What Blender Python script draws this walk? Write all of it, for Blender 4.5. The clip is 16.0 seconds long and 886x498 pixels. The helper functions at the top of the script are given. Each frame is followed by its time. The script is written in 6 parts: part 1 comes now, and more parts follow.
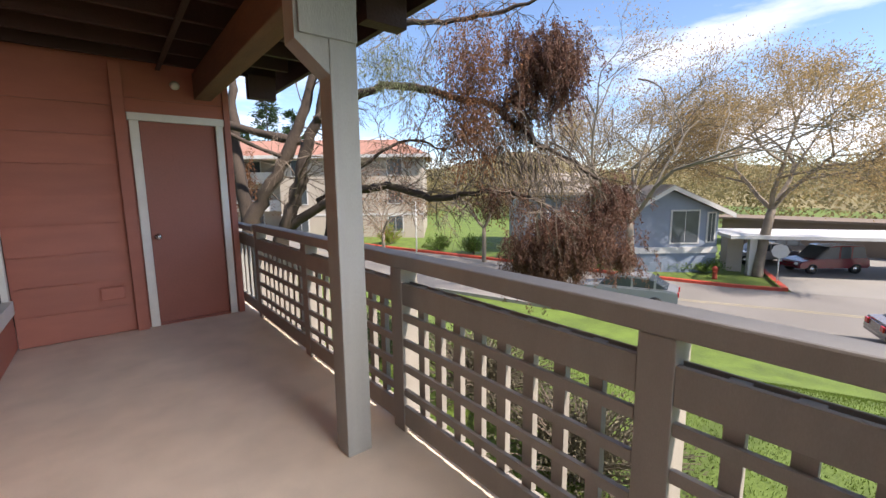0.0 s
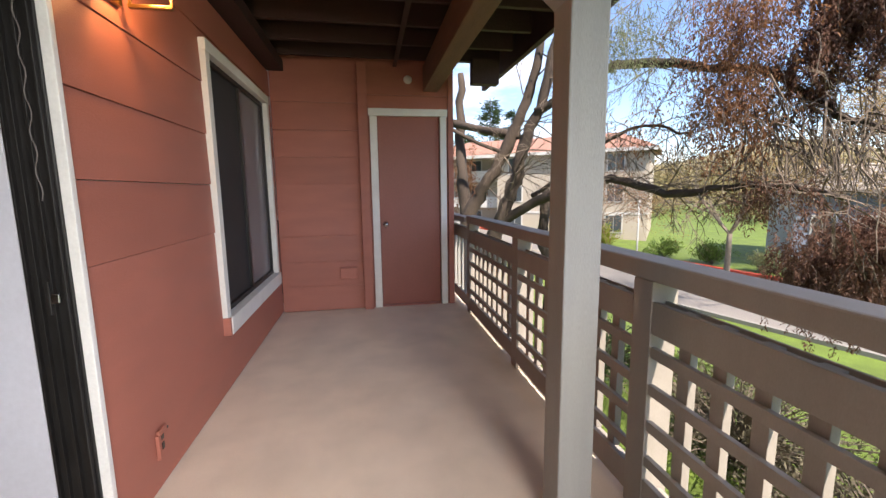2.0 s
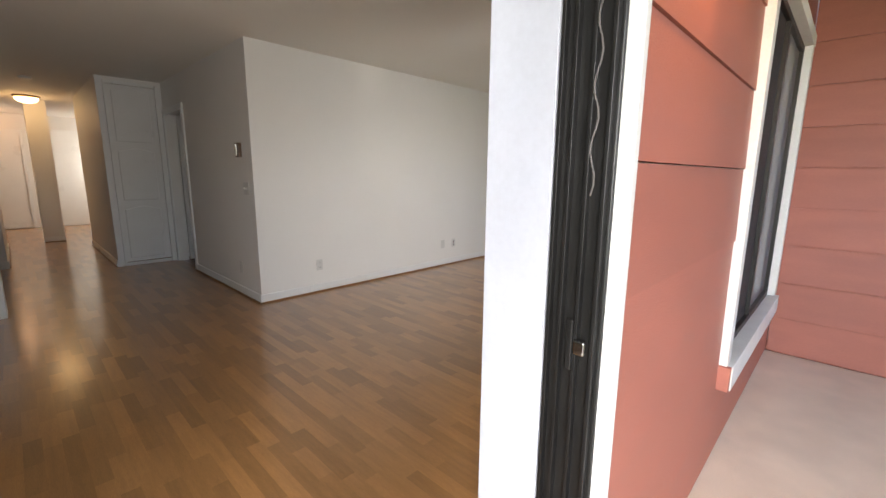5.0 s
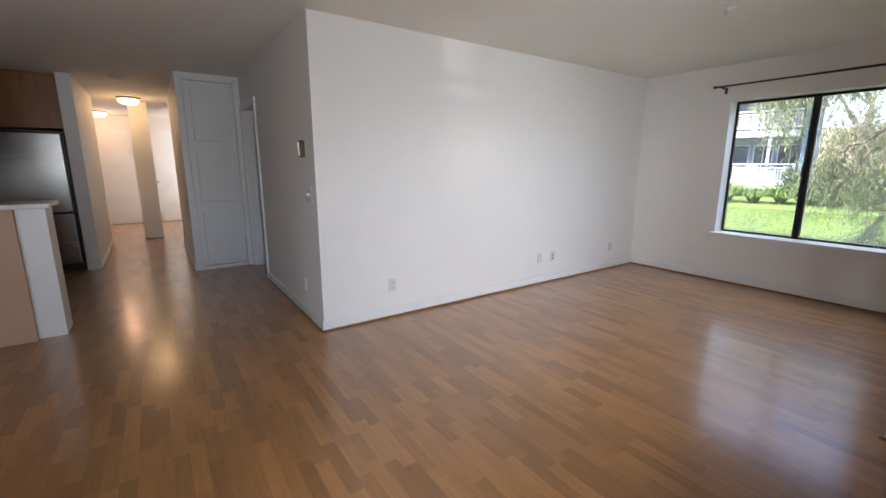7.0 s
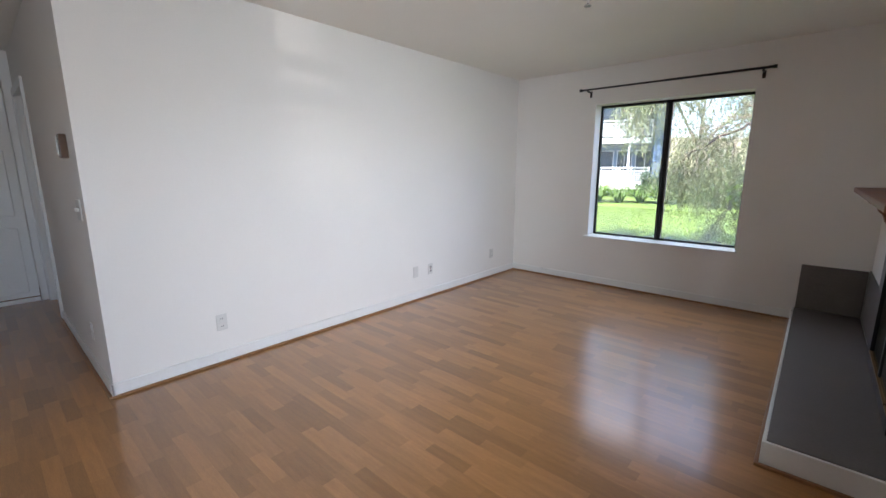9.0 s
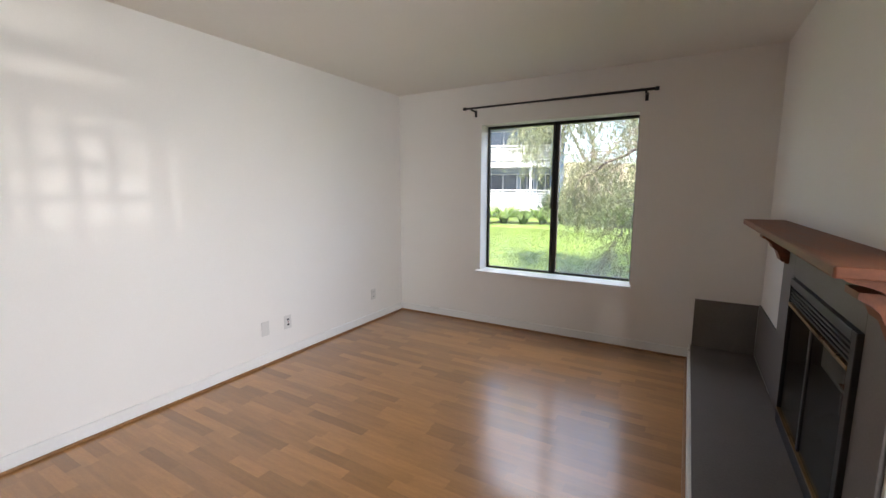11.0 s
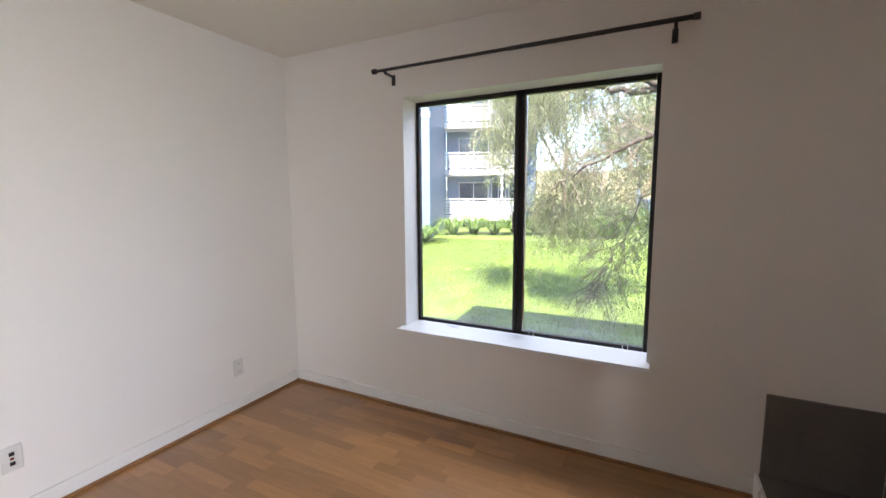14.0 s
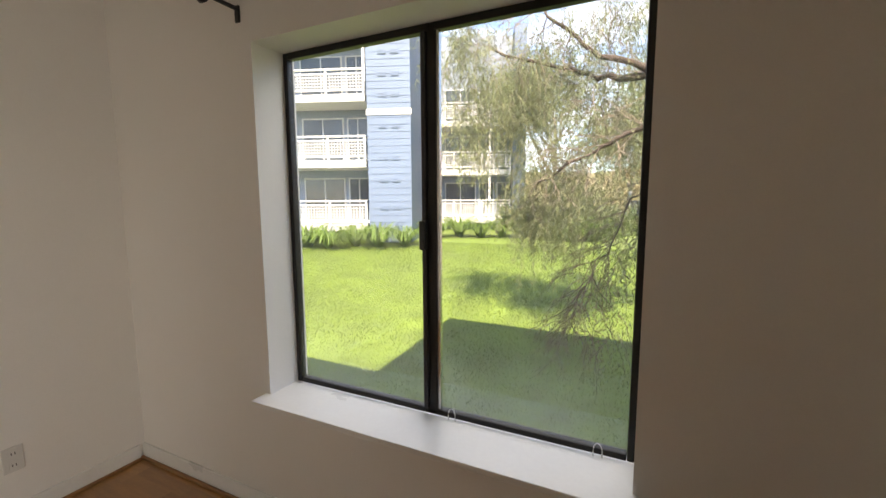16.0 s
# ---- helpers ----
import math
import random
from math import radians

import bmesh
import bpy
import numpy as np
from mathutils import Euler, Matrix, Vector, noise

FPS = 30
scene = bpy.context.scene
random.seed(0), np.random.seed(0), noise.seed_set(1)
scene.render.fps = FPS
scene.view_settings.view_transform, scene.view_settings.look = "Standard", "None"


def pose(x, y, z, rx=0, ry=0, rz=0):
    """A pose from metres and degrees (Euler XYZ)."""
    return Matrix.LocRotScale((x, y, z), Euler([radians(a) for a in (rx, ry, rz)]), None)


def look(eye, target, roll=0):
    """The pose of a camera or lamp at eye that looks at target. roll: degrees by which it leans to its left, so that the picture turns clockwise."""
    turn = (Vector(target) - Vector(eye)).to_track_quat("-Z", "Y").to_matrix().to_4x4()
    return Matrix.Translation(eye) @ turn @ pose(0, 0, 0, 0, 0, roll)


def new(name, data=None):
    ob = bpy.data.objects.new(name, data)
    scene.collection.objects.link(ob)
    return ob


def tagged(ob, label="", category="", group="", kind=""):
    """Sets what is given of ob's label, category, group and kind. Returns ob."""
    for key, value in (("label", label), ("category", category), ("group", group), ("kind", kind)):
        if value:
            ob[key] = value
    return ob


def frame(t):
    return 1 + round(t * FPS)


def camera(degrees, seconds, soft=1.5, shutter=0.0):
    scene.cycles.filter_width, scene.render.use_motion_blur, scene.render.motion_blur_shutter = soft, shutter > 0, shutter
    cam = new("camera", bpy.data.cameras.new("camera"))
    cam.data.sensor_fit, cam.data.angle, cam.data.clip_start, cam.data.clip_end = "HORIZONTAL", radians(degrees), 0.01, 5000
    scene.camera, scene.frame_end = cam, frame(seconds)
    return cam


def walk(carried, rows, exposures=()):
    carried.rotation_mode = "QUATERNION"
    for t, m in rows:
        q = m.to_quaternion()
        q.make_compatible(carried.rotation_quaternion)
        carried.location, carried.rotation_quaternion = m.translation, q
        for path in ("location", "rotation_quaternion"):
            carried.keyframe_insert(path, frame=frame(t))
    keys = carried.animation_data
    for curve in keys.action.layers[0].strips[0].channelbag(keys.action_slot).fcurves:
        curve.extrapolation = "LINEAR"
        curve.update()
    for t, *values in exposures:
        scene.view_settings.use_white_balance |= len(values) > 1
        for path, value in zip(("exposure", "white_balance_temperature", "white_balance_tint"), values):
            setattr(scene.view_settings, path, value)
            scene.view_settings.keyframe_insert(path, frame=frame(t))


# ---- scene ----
cam = camera(93.5, 16.0)
PATH = [
    (0, (0.75, -0.272, 1.382), (1.985, 1.276, 1.098), -0.7),
    (0.5, (0.835, -0.09, 1.357), (1.948, 1.548, 1.077), -0.6),
    (1, (0.925, 0.105, 1.326), (1.821, 1.871, 1.047), -0.8),
    (1.5, (0.927, 0.204, 1.301), (1.565, 2.079, 1.025), -0.6),
    (2, (0.939, 0.275, 1.297), (1.285, 2.225, 1.017), -0.7),
    (2.5, (0.929, 0.372, 1.301), (0.972, 2.351, 1.018), -0.6),
    (3, (0.896, 0.517, 1.284), (0.626, 2.479, 1.0), -0.2),
    (3.5, (0.833, 0.629, 1.29), (0.231, 2.511, 0.978), 0.2),
    (4, (0.684, 0.745, 1.3), (-0.221, 2.498, 0.97), 0.4),
    (4.5, (0.516, 0.827, 1.304), (-0.651, 2.414, 0.959), 0.4),
    (5, (0.319, 0.981, 1.319), (-1.051, 2.394, 0.962), 0.5),
    (5.2, (0.237, 1.042, 1.318), (-1.195, 2.391, 0.959), 0.5),
    (7.3, (-0.53, 1.624, 1.399), (-2.148, 2.73, 1.003), 0.0),
    (7.5, (-0.573, 1.675, 1.388), (-2.171, 2.811, 0.991), -0.0),
    (8, (-0.662, 1.769, 1.396), (-2.178, 3.008, 0.989), 0.1),
    (8.5, (-0.671, 1.987, 1.393), (-2.096, 3.332, 0.991), 0.0),
    (9, (-0.689, 2.173, 1.396), (-1.997, 3.637, 1.017), -0.0),
    (9.5, (-0.731, 2.333, 1.43), (-1.924, 3.898, 1.076), 0.0),
    (10, (-0.756, 2.544, 1.446), (-1.867, 4.176, 1.127), -0.1),
    (10.2, (-0.773, 2.63, 1.445), (-1.85, 4.287, 1.137), -0.0),
    (12.3, (-0.936, 3.776, 1.461), (-1.895, 5.512, 1.199), -0.2),
    (12.5, (-0.971, 3.879, 1.453), (-1.922, 5.62, 1.197), -0.2),
    (13.5, (-1.2, 4.372, 1.45), (-2.117, 6.133, 1.207), -0.2),
    (14, (-1.218, 4.661, 1.467), (-2.117, 6.432, 1.228), -0.3),
    (14.5, (-1.276, 4.925, 1.469), (-2.141, 6.712, 1.231), -0.3),
    (15, (-1.338, 5.211, 1.48), (-2.187, 7.007, 1.248), -0.2),
    (15.5, (-1.32, 5.48, 1.476), (-2.152, 7.283, 1.24), -0.3),
    (16, (-1.22, 5.739, 1.468), (-2.092, 7.524, 1.234), -0.3),
]
walk(cam, [(t, look(eye, target, roll)) for t, eye, target, roll in PATH],
     [(0.0, 1.1, 6900, 16), (1.5, 1.4, 7100, 16), (2.5, 1.45, 7100, 15), (3.5, 1.8, 6900, 13), (5.0, 2.35, 6900, 12), (7.5, 2.75, 5900, 14), (8.5, 2.8, 5800, 13), (10.0, 2.7, 6400, 11),
      (12.5, 2.95, 6500, 17), (14.5, 2.75, 6500, 16), (16.0, 2.15, 8000, 14)])

# ---------------------------------------------------------------- light
SUN_EL, SUN_AZ = 51.0, 162.0          # elevation; compass bearing of the sun counted from +y towards +x
world = bpy.data.worlds.new("world")
scene.world = world
world.use_nodes = True
wn, wl = world.node_tree.nodes, world.node_tree.links
wn.clear()
sky = wn.new("ShaderNodeTexSky")
sky.sky_type, sky.sun_disc = "NISHITA", False
sky.sun_elevation, sky.sun_rotation = radians(SUN_EL), radians(SUN_AZ)
sky.air_density, sky.dust_density, sky.ozone_density = 0.9, 0.1, 4.5
tc = wn.new("ShaderNodeTexCoord")
mp = wn.new("ShaderNodeMapping")
mp.inputs["Scale"].default_value = (1.0, 1.0, 3.8)
cl = wn.new("ShaderNodeTexNoise")
cl.inputs["Scale"].default_value, cl.inputs["Detail"].default_value, cl.inputs["Roughness"].default_value = 2.1, 8.0, 0.58
cr = wn.new("ShaderNodeValToRGB")
cr.color_ramp.elements[0].position, cr.color_ramp.elements[1].position = 0.48, 0.72
mx = wn.new("ShaderNodeMix")
mx.data_type = "RGBA"
mx.inputs["B"].default_value = (6.2, 6.4, 6.9, 1)
bgd = wn.new("ShaderNodeBackground")
bgd.inputs["Strength"].default_value = 0.125
out = wn.new("ShaderNodeOutputWorld")
wl.new(tc.outputs["Generated"], mp.inputs["Vector"])
wl.new(mp.outputs["Vector"], cl.inputs["Vector"])
wl.new(cl.outputs["Fac"], cr.inputs["Fac"])
wl.new(cr.outputs["Color"], mx.inputs["Factor"])
wl.new(sky.outputs["Color"], mx.inputs["A"])
wl.new(mx.outputs["Result"], bgd.inputs["Color"])
wl.new(bgd.outputs["Background"], out.inputs["Surface"])


def lamp(name, kind, m, energy, color, **settings):
    data = bpy.data.lights.new(name, kind)
    data.energy, data.color = energy, color
    if kind == "SUN":
        data.angle = settings["angle"]
    elif kind == "AREA":
        data.shape, data.size, data.size_y = "RECTANGLE", settings["size"], settings["size_y"]
        data.spread = settings.get("spread", radians(180))
    else:
        data.shadow_soft_size = settings["radius"]
        if kind == "SPOT":
            data.spot_size, data.spot_blend = settings["cone"], 0.2
    ob = new(name, data)
    ob.matrix_world = m
    return ob


_el, _az = radians(SUN_EL), radians(SUN_AZ)
SUN_WAY = Vector((math.sin(_az) * math.cos(_el), math.cos(_az) * math.cos(_el), math.sin(_el)))
lamp("sun", "SUN", look(SUN_WAY * 50, (0, 0, 0)), 4.5, (1.0, 0.94, 0.86), angle=radians(0.6))
# daylight that falls in through the open sliding door
lamp("slider_daylight", "AREA", look((-0.33, 0.86, 1.15), (-3.0, 1.2, 1.6)), 3.2, (0.93, 0.97, 1.0), size=1.7, size_y=1.9, spread=radians(125))
# daylight through the balcony window
lamp("window_daylight", "AREA", look((-0.36, 3.86, 1.34), (-3.0, 4.75, 1.0)), 2.6, (0.95, 0.98, 1.0), size=1.4, size_y=1.5, spread=radians(104))
# added fill lamp inside the balcony, behind the camera, for floor and siding
lamp("balcony_fill", "AREA", look((1.8, -1.2, 1.8), (0.25, 2.0, 0.1)), 13, (0.98, 0.98, 1.0), size=1.1, size_y=1.0, spread=radians(78))
# sky above the far window
lamp("sky_over_window", "AREA", look((-1.95, 8.1, 3.3), (-2.2, 6.0, 0.3)), 9, (0.93, 0.97, 1.0), size=2.2, size_y=1.0)
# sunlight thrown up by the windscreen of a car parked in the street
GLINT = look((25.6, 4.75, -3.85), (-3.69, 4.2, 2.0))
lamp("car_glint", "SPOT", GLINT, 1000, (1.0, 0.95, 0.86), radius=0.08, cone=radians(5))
# ceiling domes of the hall, lantern of the balcony
lamp("hall_dome_light", "POINT", pose(-9.4, 1.34, 2.30), 1.2, (1.0, 0.58, 0.26), radius=0.22)
lamp("entry_dome_light", "POINT", pose(-12.0, 0.73, 2.30), 2.2, (1.0, 0.52, 0.26), radius=0.22)
# added area lamp out of view, brightens the hall end; no window stands here
lamp("hall_end_fill", "AREA", look((-12.0, 2.9, 1.5), (-12.2, 1.3, 1.2)), 4.5, (1.0, 0.97, 0.9), size=0.8, size_y=1.2)
lamp("lantern_bulb", "POINT", pose(0.13, 2.16, 2.1), 3.5, (1.0, 0.55, 0.22), radius=0.03)

# ---------------------------------------------------------------- materials


def mat(name, color, rough=0.6, dark=0.75, scale=6.0, stain=0.6, bump=0.1, bump_scale=60.0, metal=0.0, stretch=(1, 1, 1), each=0.0, coat=0.0, spec=0.5, warp=0.0, local=False):
    """A surface with broad stains, fine grain and relief, at real size; each: how far alike pieces differ."""
    m = bpy.data.materials.new(name)
    m.use_nodes = True
    n, l = m.node_tree.nodes, m.node_tree.links
    b = n["Principled BSDF"]
    b.inputs["Roughness"].default_value, b.inputs["Metallic"].default_value = rough, metal
    b.inputs["Coat Weight"].default_value, b.inputs["Coat Roughness"].default_value = coat, 0.17 if coat > 0.7 else 0.04
    b.inputs["Specular IOR Level"].default_value = spec
    b.inputs["Coat IOR"].default_value = 1.6 if coat > 0.7 else 1.5
    if local:
        geo = n.new("ShaderNodeTexCoord")
        pos = geo.outputs["Object"]
    else:
        geo = n.new("ShaderNodeNewGeometry")
        pos = geo.outputs["Position"]
    mp = n.new("ShaderNodeMapping")
    mp.inputs["Scale"].default_value = stretch
    l.new(pos, mp.inputs["Vector"])
    broad = n.new("ShaderNodeTexNoise")
    broad.inputs["Scale"].default_value, broad.inputs["Detail"].default_value = scale, 6.0
    broad.inputs["Distortion"].default_value = warp
    fine = n.new("ShaderNodeTexNoise")
    fine.inputs["Scale"].default_value, fine.inputs["Detail"].default_value = bump_scale, 4.0
    for tex in (broad, fine):
        l.new(mp.outputs["Vector"], tex.inputs["Vector"])
    ramp = n.new("ShaderNodeMapRange")
    ramp.inputs["From Min"].default_value, ramp.inputs["From Max"].default_value = 0.3, 0.7
    l.new(broad.outputs["Fac"], ramp.inputs["Value"])
    ramp2 = n.new("ShaderNodeMapRange")
    ramp2.inputs["From Min"].default_value, ramp2.inputs["From Max"].default_value = 0.25, 0.75
    ramp2.inputs["To Min"].default_value = 1.0 - 0.35 * stain
    l.new(fine.outputs["Fac"], ramp2.inputs["Value"])
    mix = n.new("ShaderNodeMix")
    mix.data_type = "RGBA"
    mix.inputs["A"].default_value = (*[c * dark for c in color], 1)
    mix.inputs["B"].default_value = (*color, 1)
    l.new(ramp.outputs["Result"], mix.inputs["Factor"])
    mul = n.new("ShaderNodeMix")
    mul.data_type, mul.blend_type = "RGBA", "MULTIPLY"
    mul.inputs["Factor"].default_value = 1.0
    l.new(mix.outputs["Result"], mul.inputs["A"])
    l.new(ramp2.outputs["Result"], mul.inputs["B"])
    last = mul.outputs["Result"]
    if each:
        info = n.new("ShaderNodeObjectInfo")
        isle = n.new("ShaderNodeNewGeometry")
        add = n.new("ShaderNodeMath")
        add.operation = "ADD"
        l.new(info.outputs["Random"], add.inputs[0])
        l.new(isle.outputs["Random Per Island"], add.inputs[1])
        frac = n.new("ShaderNodeMath")
        frac.operation = "FRACT"
        l.new(add.outputs[0], frac.inputs[0])
        vary = n.new("ShaderNodeMapRange")
        vary.inputs["To Min"].default_value, vary.inputs["To Max"].default_value = 1.0 - each, 1.0 + each * 0.6
        l.new(frac.outputs[0], vary.inputs["Value"])
        hsv = n.new("ShaderNodeHueSaturation")
        l.new(vary.outputs["Result"], hsv.inputs["Value"])
        l.new(last, hsv.inputs["Color"])
        last = hsv.outputs["Color"]
    l.new(last, b.inputs["Base Color"])
    if bump:
        bp = n.new("ShaderNodeBump")
        bp.inputs["Strength"].default_value, bp.inputs["Distance"].default_value = bump, 0.01
        l.new(fine.outputs["Fac"], bp.inputs["Height"])
        l.new(bp.outputs["Normal"], b.inputs["Normal"])
    rr = n.new("ShaderNodeMapRange")
    rr.inputs["To Min"].default_value, rr.inputs["To Max"].default_value = max(rough - 0.08, 0.02), min(rough + 0.08, 1)
    l.new(broad.outputs["Fac"], rr.inputs["Value"])
    l.new(rr.outputs["Result"], b.inputs["Roughness"])
    return m


def glass(name, tint=(1, 1, 1), rough=0.0):
    m = bpy.data.materials.new(name)
    m.use_nodes = True
    n, l = m.node_tree.nodes, m.node_tree.links
    n.clear()
    o = n.new("ShaderNodeOutputMaterial")
    t = n.new("ShaderNodeBsdfTransparent")
    t.inputs["Color"].default_value = (*tint, 1)
    g = n.new("ShaderNodeBsdfGlossy")
    g.inputs["Roughness"].default_value = 0.02
    lw = n.new("ShaderNodeLayerWeight")
    pw = n.new("ShaderNodeMath")
    pw.operation, pw.inputs[1].default_value = "POWER", 4.0
    l.new(lw.outputs["Facing"], pw.inputs[0])
    f = n.new("ShaderNodeMath")
    f.operation, f.use_clamp = "MULTIPLY_ADD", True
    f.inputs[1].default_value, f.inputs[2].default_value = 0.8, 0.035
    l.new(pw.outputs[0], f.inputs[0])
    mixer = n.new("ShaderNodeMixShader")
    l.new(f.outputs[0], mixer.inputs[0])
    l.new(t.outputs[0], mixer.inputs[1])
    l.new(g.outputs[0], mixer.inputs[2])
    l.new(mixer.outputs[0], o.inputs["Surface"])
    return m


def glow(name, color, strength):
    m = bpy.data.materials.new(name)
    m.use_nodes = True
    b = m.node_tree.nodes["Principled BSDF"]
    b.inputs["Base Color"].default_value = (*color, 1)
    b.inputs["Emission Color"].default_value = (*color, 1)
    b.inputs["Emission Strength"].default_value = strength
    return m


SIDING = mat("painted_siding", (0.41, 0.145, 0.102), 0.55, 0.86, 2.5, 0.35, 0.25, 90, stretch=(1, 1, 4), each=0.07)
DOOR_RED = mat("painted_door", (0.30, 0.098, 0.072), 0.5, 0.9, 3, 0.3, 0.12, 60)
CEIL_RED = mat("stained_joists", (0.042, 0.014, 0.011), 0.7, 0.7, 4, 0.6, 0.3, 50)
BEAM_TAN = mat("weathered_beam", (0.19, 0.10, 0.06), 0.7, 0.7, 3, 0.7, 0.4, 40, stretch=(6, 1, 6))
TRIM = mat("white_trim", (0.74, 0.74, 0.70), 0.5, 0.9, 8, 0.3, 0.15, 80)
GREY = mat("grey_rail_paint", (0.335, 0.30, 0.26), 0.6, 0.88, 4, 0.3, 0.08, 90, stretch=(3, 3, 1), each=0.06)
POST = mat("grey_post_paint", (0.36, 0.36, 0.335), 0.6, 0.88, 3, 0.45, 0.5, 90, stretch=(5, 5, 0.6))
DECK = mat("deck_coating", (0.84, 0.70, 0.56), 0.62, 0.84, 3.5, 0.6, 0.35, 220, warp=0.2)
WALL = mat("white_wall_paint", (0.80, 0.78, 0.745), 0.55, 0.965, 1.2, 0.08, 0.06, 160)
CEIL = mat("ceiling_paint", (0.80, 0.775, 0.715), 0.8, 0.96, 1.0, 0.1, 0.25, 120)
GLOSSW = mat("white_gloss_paint", (0.80, 0.80, 0.78), 0.3, 0.95, 3, 0.1, 0.04, 60)
# white jamb paint; weaker, cooler light is put into its colour
JAMB = mat("dimmed_jamb_paint", (0.54, 0.56, 0.61), 0.4, 0.92, 3, 0.2, 0.06, 60)
WOOD = mat("laminate_strip", (0.445, 0.215, 0.07), 0.34, 0.82, 5, 0.5, 0.0, 40, stretch=(1, 9, 1), each=0.26, spec=0.35, coat=0.8)
WOOD_END = mat("oak_edge", (0.34, 0.17, 0.07), 0.4, 0.75, 6, 0.5, 0.05, 60)
SLATE = mat("grey_slate", (0.165, 0.148, 0.138), 0.5, 0.85, 5, 0.4, 0.12, 90)
MANTEL = mat("cherry_mantel", (0.25, 0.075, 0.028), 0.5, 0.6, 3, 0.6, 0.03, 40, stretch=(9, 1, 9))
BLACK = mat("black_metal", (0.026, 0.026, 0.028), 0.4, 0.8, 8, 0.3, 0.05, 60)
BRONZE = mat("dark_aluminium", (0.02, 0.019, 0.018), 0.42, 0.7, 12, 0.4, 0.05, 90, metal=0.3)
SOOT = mat("firebox_soot", (0.075, 0.075, 0.068), 0.9, 0.6, 8, 0.5, 0.2, 40)
BRASS = mat("worn_brass", (0.42, 0.27, 0.11), 0.3, 0.7, 10, 0.4, 0.03, 60, metal=1.0)
STEEL = mat("brushed_steel", (0.62, 0.62, 0.60), 0.24, 0.85, 6, 0.3, 0.03, 80, metal=1.0, stretch=(1, 1, 12))
PLASTIC = mat("white_plastic", (0.66, 0.65, 0.62), 0.35, 0.95, 8, 0.1, 0.0, 60)
BROWNP = mat("brown_plastic", (0.13, 0.075, 0.045), 0.4, 0.85, 10, 0.2, 0.0, 60)
CABINET = mat("maple_cabinet", (0.36, 0.16, 0.055), 0.35, 0.75, 3, 0.5, 0.03, 40, stretch=(7, 7, 1))
BAR = mat("peach_bar_panel", (0.56, 0.36, 0.235), 0.5, 0.9, 3, 0.2, 0.05, 60)
COUNTER = mat("white_counter", (0.74, 0.73, 0.70), 0.25, 0.9, 20, 0.3, 0.0, 80)
SCREEN = mat("insect_screen", (0.020, 0.025, 0.028), 0.6, 0.85, 3, 0.3, 0.1, 400)
GLASS = glass("clear_glass")
SMOKED = glass("smoked_glass", (0.5, 0.53, 0.5))
MESH = glass("hazy_glass", (0.55, 0.55, 0.57))
_n, _l = MESH.node_tree.nodes, MESH.node_tree.links
_d = _n.new("ShaderNodeBsdfDiffuse")
_d.inputs["Color"].default_value = (0.22, 0.205, 0.215, 1)
_m = _n.new("ShaderNodeMixShader")
_m.inputs[0].default_value = 0.55
_o = [k for k in _n if k.type == "OUTPUT_MATERIAL"][0]
_first = _o.inputs["Surface"].links[0].from_socket
_l.new(_first, _m.inputs[1])
_l.new(_d.outputs[0], _m.inputs[2])
_l.new(_m.outputs[0], _o.inputs["Surface"])
# clear glass with a translucent film, uneven and thicker towards the bottom
FILMED = glass("filmed_glass")
_n, _l = FILMED.node_tree.nodes, FILMED.node_tree.links
_film = _n.new("ShaderNodeBsdfTranslucent")
_film.inputs["Color"].default_value = (0.85, 0.87, 0.85, 1)
_at = _n.new("ShaderNodeNewGeometry")
_xyz = _n.new("ShaderNodeSeparateXYZ")
_low = _n.new("ShaderNodeMapRange")
_low.interpolation_type = "SMOOTHSTEP"
for _k, _v in (("From Min", 0.64), ("From Max", 1.0), ("To Min", 0.17), ("To Max", 0.035)):
    _low.inputs[_k].default_value = _v
_spots = _n.new("ShaderNodeTexNoise")
_spots.inputs["Scale"].default_value, _spots.inputs["Detail"].default_value = 5.0, 5.0
_amount = _n.new("ShaderNodeMath")
_amount.operation = "MULTIPLY"
_m = _n.new("ShaderNodeMixShader")
_o = [k for k in _n if k.type == "OUTPUT_MATERIAL"][0]
_l.new(_at.outputs["Position"], _xyz.inputs[0])
_l.new(_at.outputs["Position"], _spots.inputs["Vector"])
_l.new(_xyz.outputs["Z"], _low.inputs["Value"])
_l.new(_low.outputs["Result"], _amount.inputs[0])
_l.new(_spots.outputs["Fac"], _amount.inputs[1])
_l.new(_amount.outputs[0], _m.inputs[0])
_l.new(_o.inputs["Surface"].links[0].from_socket, _m.inputs[1])
_l.new(_film.outputs[0], _m.inputs[2])
_l.new(_m.outputs[0], _o.inputs["Surface"])
DOME = glow("lit_glass_dome", (1.0, 0.74, 0.34), 0.9)
DOME2 = glow("lit_glass_dome_pale", (1.0, 0.78, 0.52), 1.2)
LIT = glow("lantern_glass", (1.0, 0.62, 0.25), 5.0)

# ---------------------------------------------------------------- small mesh tools


def bm_box(bm, x0, x1, y0, y1, z0, z1, bevel=0.0):
    """Adds a box, with its edges rounded off by bevel."""
    r = bmesh.ops.create_cube(bm, size=1.0, matrix=Matrix.Translation(((x0 + x1) / 2, (y0 + y1) / 2, (z0 + z1) / 2)) @ Matrix.Diagonal((x1 - x0, y1 - y0, z1 - z0, 1)))
    if bevel:
        edges = {e for v in r["verts"] for e in v.link_edges}
        bmesh.ops.bevel(bm, geom=list(edges), offset=bevel, segments=2, affect="EDGES", profile=0.5)


